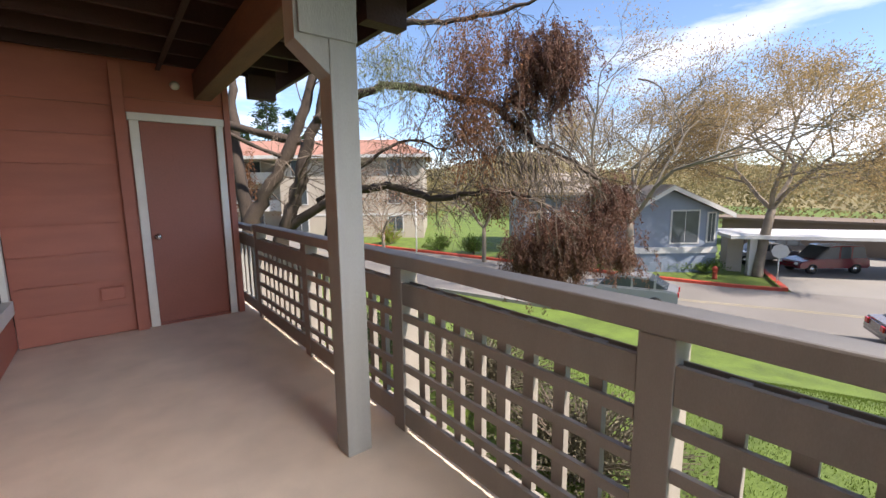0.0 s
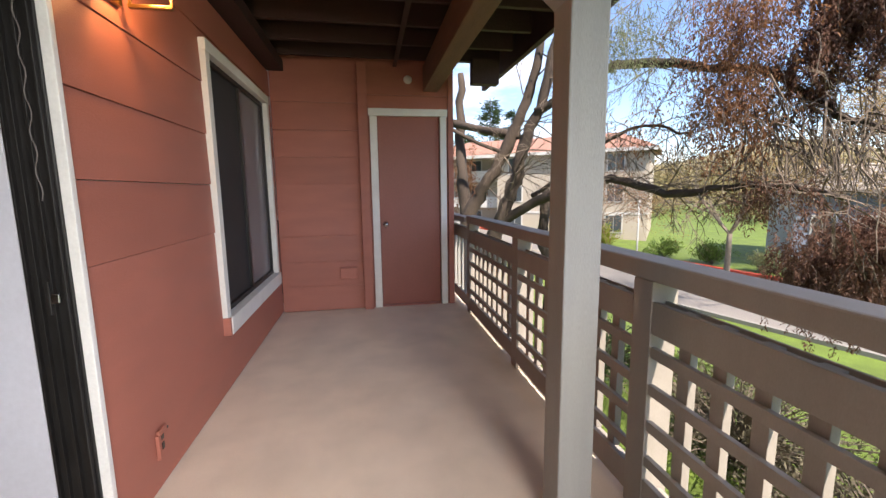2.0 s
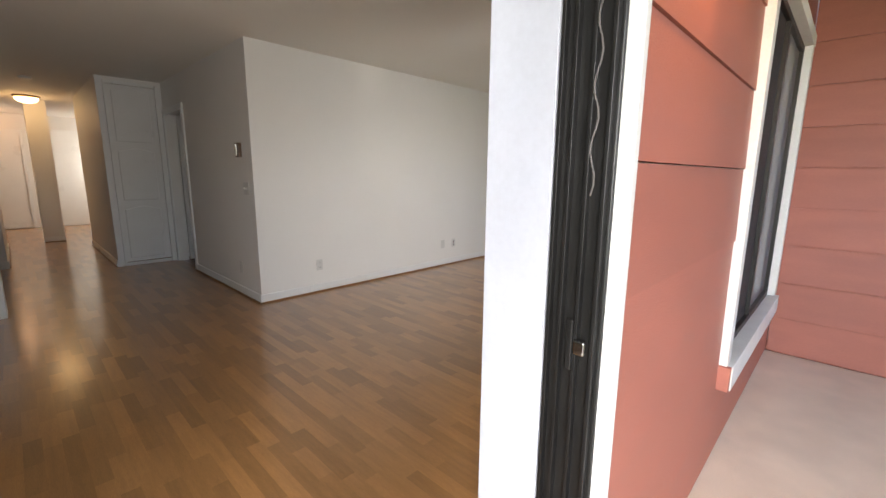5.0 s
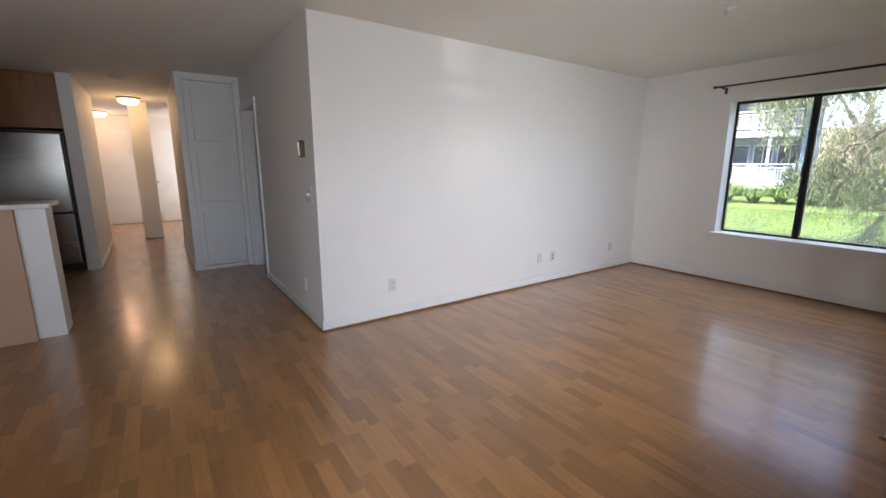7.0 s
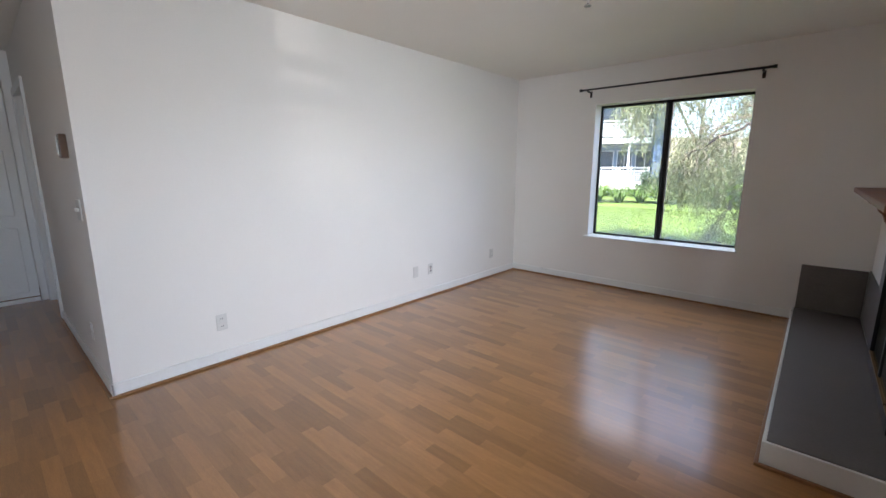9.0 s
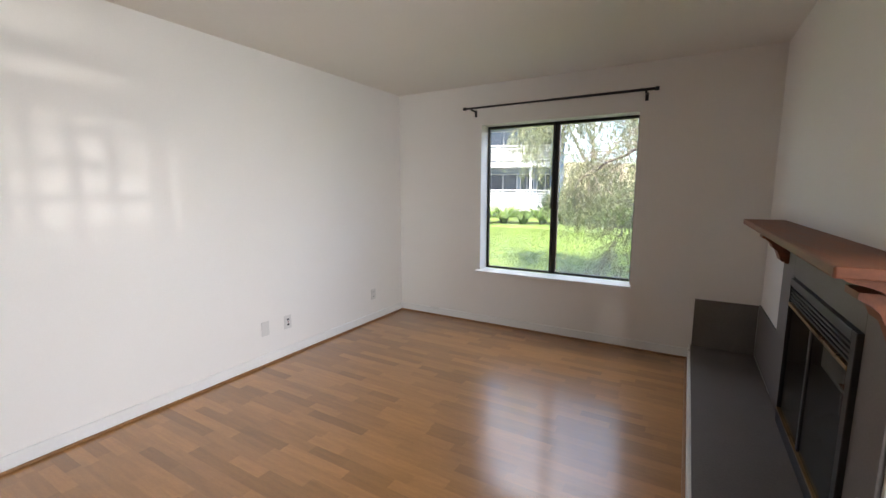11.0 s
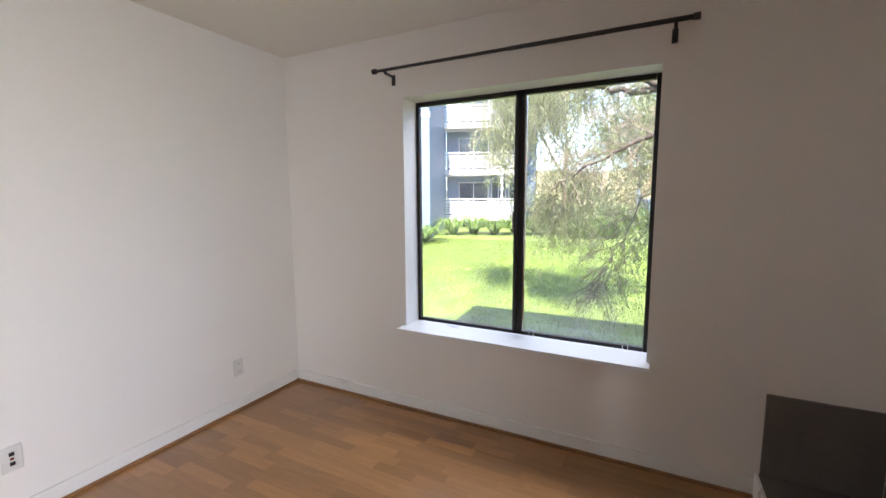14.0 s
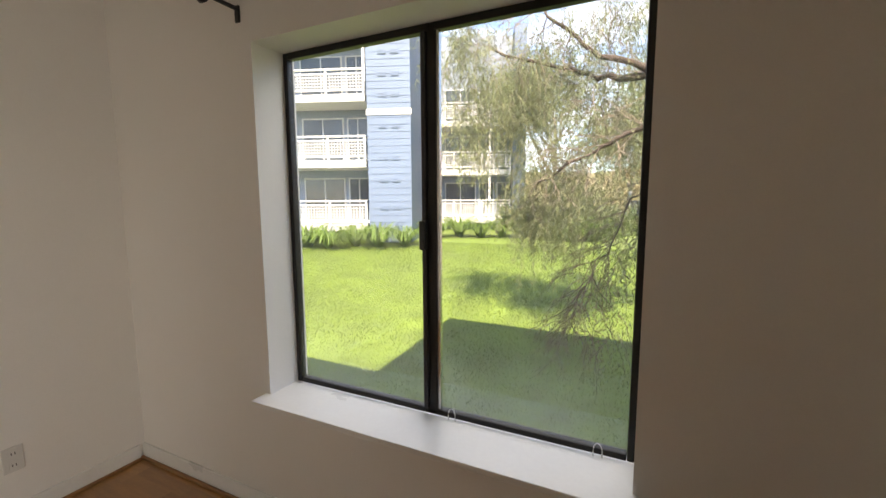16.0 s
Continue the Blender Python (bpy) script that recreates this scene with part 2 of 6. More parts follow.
def bm_rod(bm, a, b, r0, r1=None, seg=12):
    """Adds a round rod from a to b."""
    a, b = Vector(a), Vector(b)
    d = b - a
    m = Matrix.Translation((a + b) / 2) @ d.to_track_quat("Z", "Y").to_matrix().to_4x4()
    bmesh.ops.create_cone(bm, cap_ends=True, segments=seg, radius1=r0, radius2=r0 if r1 is None else r1, depth=d.length, matrix=m)


def bm_prism(bm, pts, axis, lo, hi):
    """Adds a solid: a flat outline pts swept along an axis (0, 1 or 2) from lo to hi."""
    def at(p, v):
        q = list(p)
        q.insert(axis, v)
        return bm.verts.new(q)
    a = [at(p, lo) for p in pts]
    b = [at(p, hi) for p in pts]
    fs = [bm.faces.new(a), bm.faces.new(b)]
    for i in range(len(pts)):
        j = (i + 1) % len(pts)
        fs.append(bm.faces.new((a[i], a[j], b[j], b[i])))
    bmesh.ops.recalc_face_normals(bm, faces=fs)


def bm_turn(bm, profile, m=None, seg=24):
    """Adds a turned shape from (radius, height) pairs."""
    m = m or Matrix()
    rings = []
    for r, h in profile:
        rings.append([bm.verts.new(m @ Vector((r * math.cos(2 * math.pi * i / seg), r * math.sin(2 * math.pi * i / seg), h))) for i in range(seg)])
    fs = []
    for p, q in zip(rings, rings[1:]):
        for i in range(seg):
            j = (i + 1) % seg
            fs.append(bm.faces.new((p[i], p[j], q[j], q[i])))
    fs.append(bm.faces.new(rings[0][::-1]))
    fs.append(bm.faces.new(rings[-1]))
    bmesh.ops.recalc_face_normals(bm, faces=fs)


def origin_of(ob):
    v = Vector((0, 0, 0))
    while ob:
        v += ob.location
        ob = ob.parent
    return v


def finish(name, bm, material, smooth=False):
    me = bpy.data.meshes.new(name)
    bm.to_mesh(me)
    bm.free()
    me.materials.append(material)
    if smooth:
        me.polygons.foreach_set("use_smooth", [True] * len(me.polygons))
    return me


def part(name, bm, material, parent=None, label="", smooth=False, loc=None):
    """Links a bmesh drawn in world places as one mesh object, under a thing or a part."""
    base = origin_of(parent) if parent else Vector((0, 0, 0))
    own = Vector(loc) if loc else base
    bmesh.ops.translate(bm, verts=bm.verts, vec=-own)
    ob = new(name, finish(name, bm, material, smooth))
    if parent:
        ob.parent = parent
    ob.location = own - base
    if label:
        ob["label"] = label
    return ob


def box(name, dims, material, parent=None, label="", bevel=0.003, loc=None):
    bm = bmesh.new()
    bm_box(bm, *dims, bevel=bevel)
    return part(name, bm, material, parent, label, loc=loc)


def boxes(name, many, material, parent=None, label="", bevel=0.003):
    bm = bmesh.new()
    for d in many:
        bm_box(bm, *d, bevel=bevel)
    return part(name, bm, material, parent, label)


def rod(name, a, b, r, material, parent=None, label="", r1=None, seg=12):
    bm = bmesh.new()
    bm_rod(bm, a, b, r, r1, seg)
    return part(name, bm, material, parent, label, smooth=seg > 8)


def thing(name, loc, label="", category="", group="", kind=""):
    ob = new(name)
    ob.location = loc
    ob.empty_display_size = 0.1
    return tagged(ob, label, category, group, kind)


def struct(name, many, material, label, category, bevel=0.0):
    ob = boxes(name, many, material, None, "", bevel)
    return tagged(ob, label, category, "", "structure")


# ---------------------------------------------------------------- the large structure
FL, CE = 0.045, 2.49                 # room floor and ceiling
XI, XW = -0.28, -3.69                # inside of the balcony wall; long white wall
YW = 6.975                           # window wall
XS = 2.12                            # edge of the balcony slab
OUT = -0.03                          # sheathing plane behind the siding

# balcony wall with the slider opening (y -0.05..1.755) and the window opening (y 3.13..4.60)
struct("wall_east", [(XI, OUT, -3.0, -0.05, 0.0, 2.9), (XI, OUT, -0.05, 1.775, 2.10, 2.9), (XI, OUT, 1.775, 3.13, 0.0, 2.9),
                     (XI, OUT, 3.13, 4.60, 0.0, 0.52), (XI, OUT, 3.13, 4.60, 2.13, 2.9), (XI, OUT, 4.60, 4.87, 0.0, 2.9), (XI, OUT, 5.96, YW, 0.0, 2.9),
                     (XI, OUT, 4.87, 5.96, 1.0, 2.9)], WALL, "white painted inner side of the balcony wall", "wall")
# window wall with its opening
struct("wall_north", [(-3.9, -2.672, YW, 7.2, -3, 2.9), (-1.22, 0.0, YW, 7.2, -3, 2.9), (-2.672, -1.22, YW, 7.2, -3, 0.60), (-2.672, -1.22, YW, 7.2, 2.10, 2.9)],
       WALL, "white painted wall round the wide window", "wall")
struct("wall_west", [(-3.81, XW, 2.57, YW, -0.2, CE + 0.2)], WALL, "long bare white painted wall", "wall")
# wall that turns back towards the hall, with a doorway before the cupboard
struct("wall_return", [(-5.72, -3.81, 2.57, 2.69, -0.2, CE + 0.2), (-6.82, -6.52, 2.57, 2.69, -0.2, CE + 0.2), (-6.52, -5.72, 2.57, 2.69, 2.08, CE + 0.2)],
       WALL, "white wall with a doorway beside the hall", "wall")
struct("wall_side_room", [(-6.82, -3.81, 4.4, 4.5, -0.2, 2.7), (-6.9, -6.82, 2.69, 4.5, -0.2, 2.7)], WALL, "white wall of the side room behind the doorway", "wall")
struct("wall_hall_north", [(-9.0, -6.70, 1.87, 1.99, -0.2, CE + 0.2), (-6.70, -6.60, 1.87, 1.925, -0.2, CE + 0.2), (-6.70, -6.60, 2.51, 2.57, -0.2, CE + 0.2), (-6.70, -6.60, 1.925, 2.51, 2.44, CE + 0.2),
                           (-7.4, -7.3, 1.95, 2.57, -0.2, CE + 0.2)], WALL, "white wall of the hall beside the cupboard", "wall")
struct("wall_hall_south", [(-9.5, -7.46, 0.70, 0.84, -0.2, CE + 0.2)], WALL, "white wall between hall and fridge", "wall")
struct("wall_hall_stub", [(-10.1, -9.85, 1.30, 1.58, -0.2, CE + 0.2)], WALL, "white wall end in the hall", "wall")
struct("wall_hall_end", [(-12.75, -12.62, -1.0, 4.0, -0.2, CE + 0.2), (-12.62, -9.0, 3.3, 3.4, -0.2, CE + 0.2), (-9.1, -9.0, 1.95, 3.3, -0.2, CE + 0.2), (-12.62, -9.5, -1.0, -0.9, -0.2, CE + 0.2), (-9.6, -9.5, -0.9, 0.84, -0.2, CE + 0.2)],
       WALL, "white end wall of the hall", "wall")
struct("wall_kitchen", [(-8.3, -8.18, -3.0, 0.70, -0.2, CE + 0.2), (-8.3, XI, -3.12, -3.0, -0.2, CE + 0.2)], WALL, "white kitchen wall behind the fridge", "wall")
struct("floor_slab", [(-12.75, XI + 0.0, -3.1, 7.0, -0.25, FL - 0.006), (XI, OUT, -0.05, 1.775, -0.25, FL - 0.012)], WOOD_END, "floor under the laminate", "floor")
struct("ceiling", [(-12.75, XI, -3.1, YW, CE, CE + 0.15)], CEIL, "white lightly textured ceiling", "ceiling")

# balcony slab, storage room, roof
struct("balcony_floor", [(-0.03, XS, -2.6, 4.9, -0.28, 0.0)], DECK, "beige coated balcony floor with faint stains", "floor", 0.004)
struct("balcony_fascia", [(XS, XS + 0.03, -2.6, 5.6, -0.34, -0.03)], POST, "grey painted board on the edge of the balcony", "trim", 0.003)
END = 4.9
struct("wall_storage", [(0.0, 1.06, END + 0.012, END + 0.14, 0.0, 2.95), (1.06, 1.74, END + 0.012, END + 0.14, 2.10, 2.95), (1.74, 1.88, END + 0.012, END + 0.14, 0.0, 2.95),
                        (1.77, 1.88, END + 0.14, 7.2, -3.0, 2.95), (0.0, 1.77, 7.08, 7.2, -3.0, 2.95), (0.0, 1.88, END + 0.14, 7.08, -0.2, 0.0)], SIDING, "dark red painted wall of the storage closet", "wall")
struct("wall_below", [(-12.75, 0.0, -3.1, -3.0, -5, -0.25), (-0.1, 0.0, -3.0, 7.2, -5, -0.30), (-12.75, -0.1, 7.05, 7.2, -5, -3.0), (-12.75, -3.9, YW, 7.2, -3, 2.9), (-12.75, -12.65, -3.0, 7.05, -5, -0.25)], SIDING, "dark red painted storey below", "wall")
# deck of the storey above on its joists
# extended unseen to the south, past the slab, to block sun from the floor
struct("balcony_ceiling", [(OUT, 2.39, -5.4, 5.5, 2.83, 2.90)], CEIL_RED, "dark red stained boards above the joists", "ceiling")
struct("roof", [(-2.9, 2.5, -3.6, 7.45, 6.6, 6.85), (-2.75, 0.0, -3.2, 7.2, 2.9, 6.6), (-13.2, -2.9, -3.6, 7.45, 3.05, 3.3), (-13.0, -2.9, -3.2, 7.2, 2.9, 3.05)], SIDING, "upper storey and roof edge", "roof")

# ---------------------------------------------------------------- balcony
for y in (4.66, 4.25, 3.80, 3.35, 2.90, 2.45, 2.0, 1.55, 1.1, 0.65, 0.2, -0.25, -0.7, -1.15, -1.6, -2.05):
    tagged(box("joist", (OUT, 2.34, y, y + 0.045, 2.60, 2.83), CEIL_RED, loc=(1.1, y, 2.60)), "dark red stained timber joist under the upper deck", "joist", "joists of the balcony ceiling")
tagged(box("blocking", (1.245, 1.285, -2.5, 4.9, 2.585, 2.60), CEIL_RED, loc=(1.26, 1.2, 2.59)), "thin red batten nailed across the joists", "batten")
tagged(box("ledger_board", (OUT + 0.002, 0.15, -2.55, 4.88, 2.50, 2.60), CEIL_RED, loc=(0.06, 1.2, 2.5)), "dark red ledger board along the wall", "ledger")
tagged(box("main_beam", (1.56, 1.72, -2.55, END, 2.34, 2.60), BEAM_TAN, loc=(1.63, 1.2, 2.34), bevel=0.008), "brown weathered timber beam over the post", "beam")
# carried on out of view along the added sun-blocking length of the ceiling
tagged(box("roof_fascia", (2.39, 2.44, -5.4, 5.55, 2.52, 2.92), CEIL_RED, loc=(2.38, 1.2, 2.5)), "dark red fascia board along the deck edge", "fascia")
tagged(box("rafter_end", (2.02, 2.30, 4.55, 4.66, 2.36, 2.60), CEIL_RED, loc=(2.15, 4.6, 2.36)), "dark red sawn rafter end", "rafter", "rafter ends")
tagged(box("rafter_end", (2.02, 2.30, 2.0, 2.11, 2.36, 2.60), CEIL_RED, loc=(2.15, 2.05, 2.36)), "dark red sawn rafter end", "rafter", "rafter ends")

post = thing("support_post", (1.68, 1.67, 0), "grey painted timber post with a sawn bracket head", "post")
box("shaft", (1.60, 1.738, 1.60, 1.735, 0, 2.34), POST, post, bevel=0.006)
bm = bmesh.new()
bm_prism(bm, [(1.445, 2.34), (1.445, 2.035), (1.599, 1.905), (1.599, 2.34)], 1, 1.605, 1.73)
part("bracket", bm, POST, post)
box("splice_plate", (1.46, 1.738, 1.588, 1.60, 2.06, 2.34), POST, post, "rough-sawn grey plate", bevel=0.004)

# railing: corner posts, cap, boards and a crossed lattice
rail = thing("railing", (2.03, 1.2, 0), "grey-brown painted timber railing with lattice panels", "railing")
POSTS = (-2.55, -1.165, 0.25, 1.665, 3.08, 4.495)
for y in POSTS:
    box("post", (1.955, 2.065, y - 0.055, y + 0.055, 0.0, 0.955), GREY, rail, bevel=0.004)
box("cap", (1.952, 2.07, -2.6, 4.57, 0.955, 1.03), GREY, rail, bevel=0.008)
sl = bmesh.new()
bm_box(sl, -0.0155, 0.0155, -0.026, 0.026, 0, 0.72, 0.002)
slat_mesh = finish("slat", sl, GREY)
for a, b in zip(POSTS, POSTS[1:]):
    y0, y1 = a + 0.056, b - 0.056
    box("top_board", (1.957, 1.980, y0, y1, 0.757, 0.880), GREY, rail)
    box("outer_top_board", (2.012, 2.024, y0, y1, 0.757, 0.880), GREY, rail)
    box("bottom_board", (1.957, 1.980, y0, y1, 0.045, 0.165), GREY, rail)
    box("outer_bottom_board", (2.012, 2.04, y0, y1, 0.045, 0.12), GREY, rail)
    for k in range(4):
        z = 0.224 + k * 0.147
        box("lattice_strip", (1.958, 1.979, y0 + 0.002, y1 - 0.002, z, z + 0.042), GREY, rail, bevel=0.002)
    for k in range(8):
        s = new("slat", slat_mesh)
        s.parent = rail
        s.location = Vector((1.996, y0 + (k + 1) * (y1 - y0) / 9.0, 0.155)) - rail.location
stub = thing("side_rail", (1.97, 5.0, 0), "short light grey painted rail beside the storage wall", "railing")
box("top_rail", (1.93, 2.02, 4.565, 5.5, 0.955, 1.01), POST, stub)
box("middle_rail", (1.95, 2.0, 4.53, 5.5, 0.77, 0.90), POST, stub)
box("bottom_rail", (1.95, 2.0, 4.53, 5.5, 0.05, 0.17), POST, stub)
for y in (4.66, 4.84, 5.02, 5.2):
    box("baluster", (1.96, 1.99, y, y + 0.04, 0.17, 0.77), POST, stub)
struct("balcony_end_slab", [(1.885, XS, 4.9, 5.6, -0.28, -0.01)], DECK, "beige coated strip beside the storage wall", "floor")

# storage door with white casing in the end wall
door = thing("door_1", (1.40, END - 0.01, 0), "closed flush dark red painted storage door", "door", kind="structure")
box("leaf", (1.066, 1.734, END + 0.03, END + 0.07, 0.012, 2.095), DOOR_RED, door)
box("casing", (0.985, 1.062, END - 0.025, END + 0.02, 0.0, 2.085), TRIM, door, "white casing board")
box("casing", (1.738, 1.808, END - 0.025, END + 0.02, 0.0, 2.085), TRIM, door, "white casing board")
box("head_casing", (0.972, 1.822, END - 0.028, END + 0.02, 2.086, 2.16), TRIM, door, "white casing board")
box("threshold", (1.066, 1.734, END - 0.012, END + 0.03, 0.0, 0.02), DOOR_RED, door)
bm = bmesh.new()
bm_turn(bm, [(0.03, 0), (0.032, 0.006), (0.012, 0.012), (0.011, 0.03), (0.022, 0.038), (0.028, 0.052), (0.022, 0.066), (0.004, 0.07)], Matrix.Translation((1.125, END + 0.029, 0.93)) @ Euler((radians(90), 0, 0)).to_matrix().to_4x4())
part("knob", bm, STEEL, door, "polished steel knob", smooth=True)
trim_w = tagged(box("corner_trim", (0.868, 0.965, END - 0.075, END + 0.011, 0.0, 2.60), SIDING, loc=(0.93, END - 0.03, 0)), "dark red painted vertical batten beside the door", "trim", "", "structure")
tagged(box("corner_trim", (1.825, 1.885, END - 0.03, END + 0.011, 0.0, 2.60), SIDING, loc=(1.85, END, 0)), "dark red painted corner board", "trim", "", "structure")
vent = thing("wall_vent", (0.71, END, 0.40), "square dark red painted vent cover on the siding", "vent")
box("cover", (0.615, 0.795, END - 0.045, END - 0.012, 0.35, 0.47), SIDING, vent, bevel=0.006)
box("flange", (0.60, 0.805, END - 0.012, END, 0.342, 0.478), SIDING, vent)
det = thing("alarm_sounder", (1.40, END, 2.46), "small round white wall alarm above the door", "alarm")
bm = bmesh.new()
bm_turn(bm, [(0.045, 0.0), (0.045, 0.012), (0.036, 0.03), (0.02, 0.036), (0.003, 0.037)], Matrix.Translation((1.40, END + 0.011, 2.46)) @ Euler((radians(90), 0, 0)).to_matrix().to_4x4())
part("housing", bm, PLASTIC, det, smooth=True)

# window on the balcony: white casing, dark frames, screen
bw = thing("window_1", (0.0, 3.86, 0.40), "balcony window with white casing, dark screen and grey glass", "window", kind="structure")
box("side_casing", (OUT, 0.03, 3.06, 3.13, 0.50, 2.13), TRIM, bw)
box("side_casing", (OUT, 0.03, 4.60, 4.67, 0.50, 2.13), TRIM, bw)
box("head_casing", (OUT, 0.034, 3.06, 4.67, 2.131, 2.20), TRIM, bw)
box("sill", (OUT, 0.05, 3.08, 4.64, 0.385, 0.499), TRIM, bw, "thick white sill board")
box("sill_end", (OUT, 0.045, 3.055, 3.079, 0.385, 0.499), SIDING, bw)
for d in ((3.131, 3.16, 0.50, 2.13), (3.84, 3.875, 0.50, 2.13), (4.57, 4.599, 0.50, 2.13)):
    box("frame", (-0.055, -0.012, d[0], d[1], d[2], d[3]), BRONZE, bw)
box("frame", (-0.055, -0.012, 3.161, 4.569, 0.50, 0.535), BRONZE, bw)
box("frame", (-0.055, -0.012, 3.161, 4.569, 2.095, 2.13), BRONZE, bw)
p = box("screen", (-0.034, -0.032, 3.16, 3.84, 0.535, 2.095), SCREEN, bw, "dark insect screen", bevel=0)
p = box("pane", (-0.038, -0.034, 3.875, 4.57, 0.535, 2.095), MESH, bw, "grey hazy pane", bevel=0)
p.visible_shadow = False
box("inner_sill", (-0.33, -0.06, 3.10, 4.63, 0.52, 0.545), GLOSSW, bw)
box("inner_stool", (-0.345, -0.281, 3.04, 3.80, 0.63, 0.655), GLOSSW, bw, "white inner sill board")

# sliding door: white casing, black tracks, glazed panels pushed aside
sd = thing("door_2", (-0.12, 0.85, 0), "open sliding glass door with black frame and white jamb", "door", kind="structure")
box("outer_casing", (OUT, 0.028, 1.776, 1.801, 0.0, 2.17), TRIM, sd, "white casing with chipped paint")
box("outer_casing", (OUT, 0.028, -0.12, -0.051, 0.0, 2.17), TRIM, sd)
box("head_casing", (OUT, 0.03, -0.12, 1.801, 2.171, 2.25), TRIM, sd)
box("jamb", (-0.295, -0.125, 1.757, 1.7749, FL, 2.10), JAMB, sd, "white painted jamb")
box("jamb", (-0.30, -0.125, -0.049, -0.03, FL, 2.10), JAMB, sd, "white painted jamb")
box("track_post", (-0.124, 0.0, 1.764, 1.7749, 0.02, 2.10), BRONZE, sd)
for x in (-0.112, -0.085, -0.048, -0.012):
    box("track_fin", (x - 0.004, x + 0.004, 1.748, 1.764, 0.02, 2.10), BRONZE, sd, bevel=0.001)
box("sill_track", (-0.124, 0.0, -0.049, 1.764, 0.0, 0.028), BRONZE, sd)
for x in (-0.10, -0.06, -0.02):
    box("floor_track", (x - 0.003, x + 0.003, -0.049, 1.762, 0.028, 0.045), BRONZE, sd, bevel=0.001)
box("head_track", (-0.124, 0.0, -0.049, 1.764, 2.06, 2.099), BRONZE, sd)
box("latch_plate", (-0.064, -0.050, 1.741, 1.748, 0.92, 1.03), BRONZE, sd, "dark latch keeper")
box("latch_bolt", (-0.045, -0.022, 1.736, 1.748, 0.96, 0.99), STEEL, sd, "steel latch keeper")
bm = bmesh.new()
for i in range(40):
    z0 = 1.28 + i * 0.02
    bm_rod(bm, (-0.034 + 0.006 * math.sin(i * 1.1), 1.742, z0), (-0.034 + 0.006 * math.sin((i + 1) * 1.1), 1.742, z0 + 0.02), 0.0018, seg=6)
part("weather_strip", bm, SLATE, sd, "loose grey weather strip")
for x, a, b in ((-0.095, -0.03, 0.86), (-0.035, -0.03, 0.84)):
    fr = box("panel_frame", (x - 0.018, x + 0.018, b - 0.06, b, 0.046, 2.06), BRONZE, sd)
    box("panel_frame", (x - 0.018, x + 0.018, a, a + 0.06, 0.046, 2.06), BRONZE, sd)
    box("panel_rail", (x - 0.018, x + 0.018, a + 0.061, b - 0.061, 0.046, 0.12), BRONZE, sd)
    box("panel_rail", (x - 0.018, x + 0.018, a + 0.061, b - 0.061, 1.99, 2.06), BRONZE, sd)
    p = box("pane", (x - 0.003, x + 0.003, a + 0.061, b - 0.061, 0.12, 1.99), GLASS, sd, bevel=0)
    p.visible_shadow = False

# weatherproof socket low on the siding and the lantern high on it
ol = thing("outdoor_socket", (0.0, 2.19, 0.2), "broken painted outdoor socket on the red siding", "socket")
box("plate", (0.0, 0.012, 2.14, 2.215, 0.165, 0.275), SIDING, ol)
box("slot", (0.012, 0.015, 2.155, 2.175, 0.185, 0.215), BLACK, ol, "dark slot", bevel=0)
box("slot", (0.012, 0.015, 2.155, 2.175, 0.23, 0.25), BLACK, ol, "dark slot", bevel=0)
box("hinge", (0.0, 0.016, 2.13, 2.138, 0.15, 0.26), SIDING, ol, "red painted broken hinge", bevel=0.001)
box("screw", (0.0, 0.008, 2.225, 2.235, 0.245, 0.255), BLACK, ol, bevel=0.001)
ln = thing("wall_lantern", (0.10, 2.16, 2.0), "lit box lantern with seeded glass on the siding", "lantern")
box("back_plate", (0.0, 0.02, 2.10, 2.22, 2.02, 2.26), BRASS, ln)
box("roof", (0.02, 0.22, 2.07, 2.25, 2.21, 2.24), BRASS, ln, bevel=0.008)
for dx, dy in ((0.045, 2.085), (0.045, 2.225), (0.195, 2.085), (0.195, 2.225)):
    box("corner_bar", (dx - 0.005, dx + 0.005, dy - 0.005, dy + 0.005, 2.035, 2.21), BRASS, ln, bevel=0.001)
box("bottom_frame", (0.04, 0.20, 2.08, 2.10, 2.02, 2.035), BRASS, ln)
box("bottom_frame", (0.04, 0.20, 2.21, 2.23, 2.02, 2.035), BRASS, ln)
box("bulb", (0.11, 0.13, 2.145, 2.175, 2.12, 2.20), LIT, ln, "lit bulb", bevel=0.006)

# ---------------------------------------------------------------- living room
win = thing("window_2", (-1.95, 7.15, 0.62), "wide sliding window with black frame and white deep sill", "window", kind="structure")
WX0, WX1, WZ0, WZ1 = -2.672, -1.22, 0.62, 2.10
box("sill", (-2.70, -1.205, 6.895, 7.12, 0.60, 0.622), GLOSSW, win, "white gloss sill board")
FY0, FY1 = 7.135, 7.172
for a, b in ((WX0, WX0 + 0.022), (WX1 - 0.022, WX1), (-1.965, -1.930)):
    box("frame", (a, b, FY0, FY1, WZ0, WZ1), BRONZE, win, bevel=0.004)
box("frame", (WX0 + 0.023, WX1 - 0.023, FY0, FY1, WZ0, WZ0 + 0.022), BRONZE, win, bevel=0.004)
box("frame", (WX0 + 0.023, WX1 - 0.023, FY0, FY1, WZ1 - 0.028, WZ1), BRONZE, win, bevel=0.004)
box("sash_stile", (-1.985, -1.966, FY0 - 0.012, FY0 + 0.02, WZ0 + 0.023, WZ1 - 0.029), BLACK, win)
box("sash_stile", (-1.929, -1.917, FY0 + 0.005, FY0 + 0.025, WZ0 + 0.023, WZ1 - 0.029), STEEL, win, "thin bare metal sash edge", bevel=0.002)
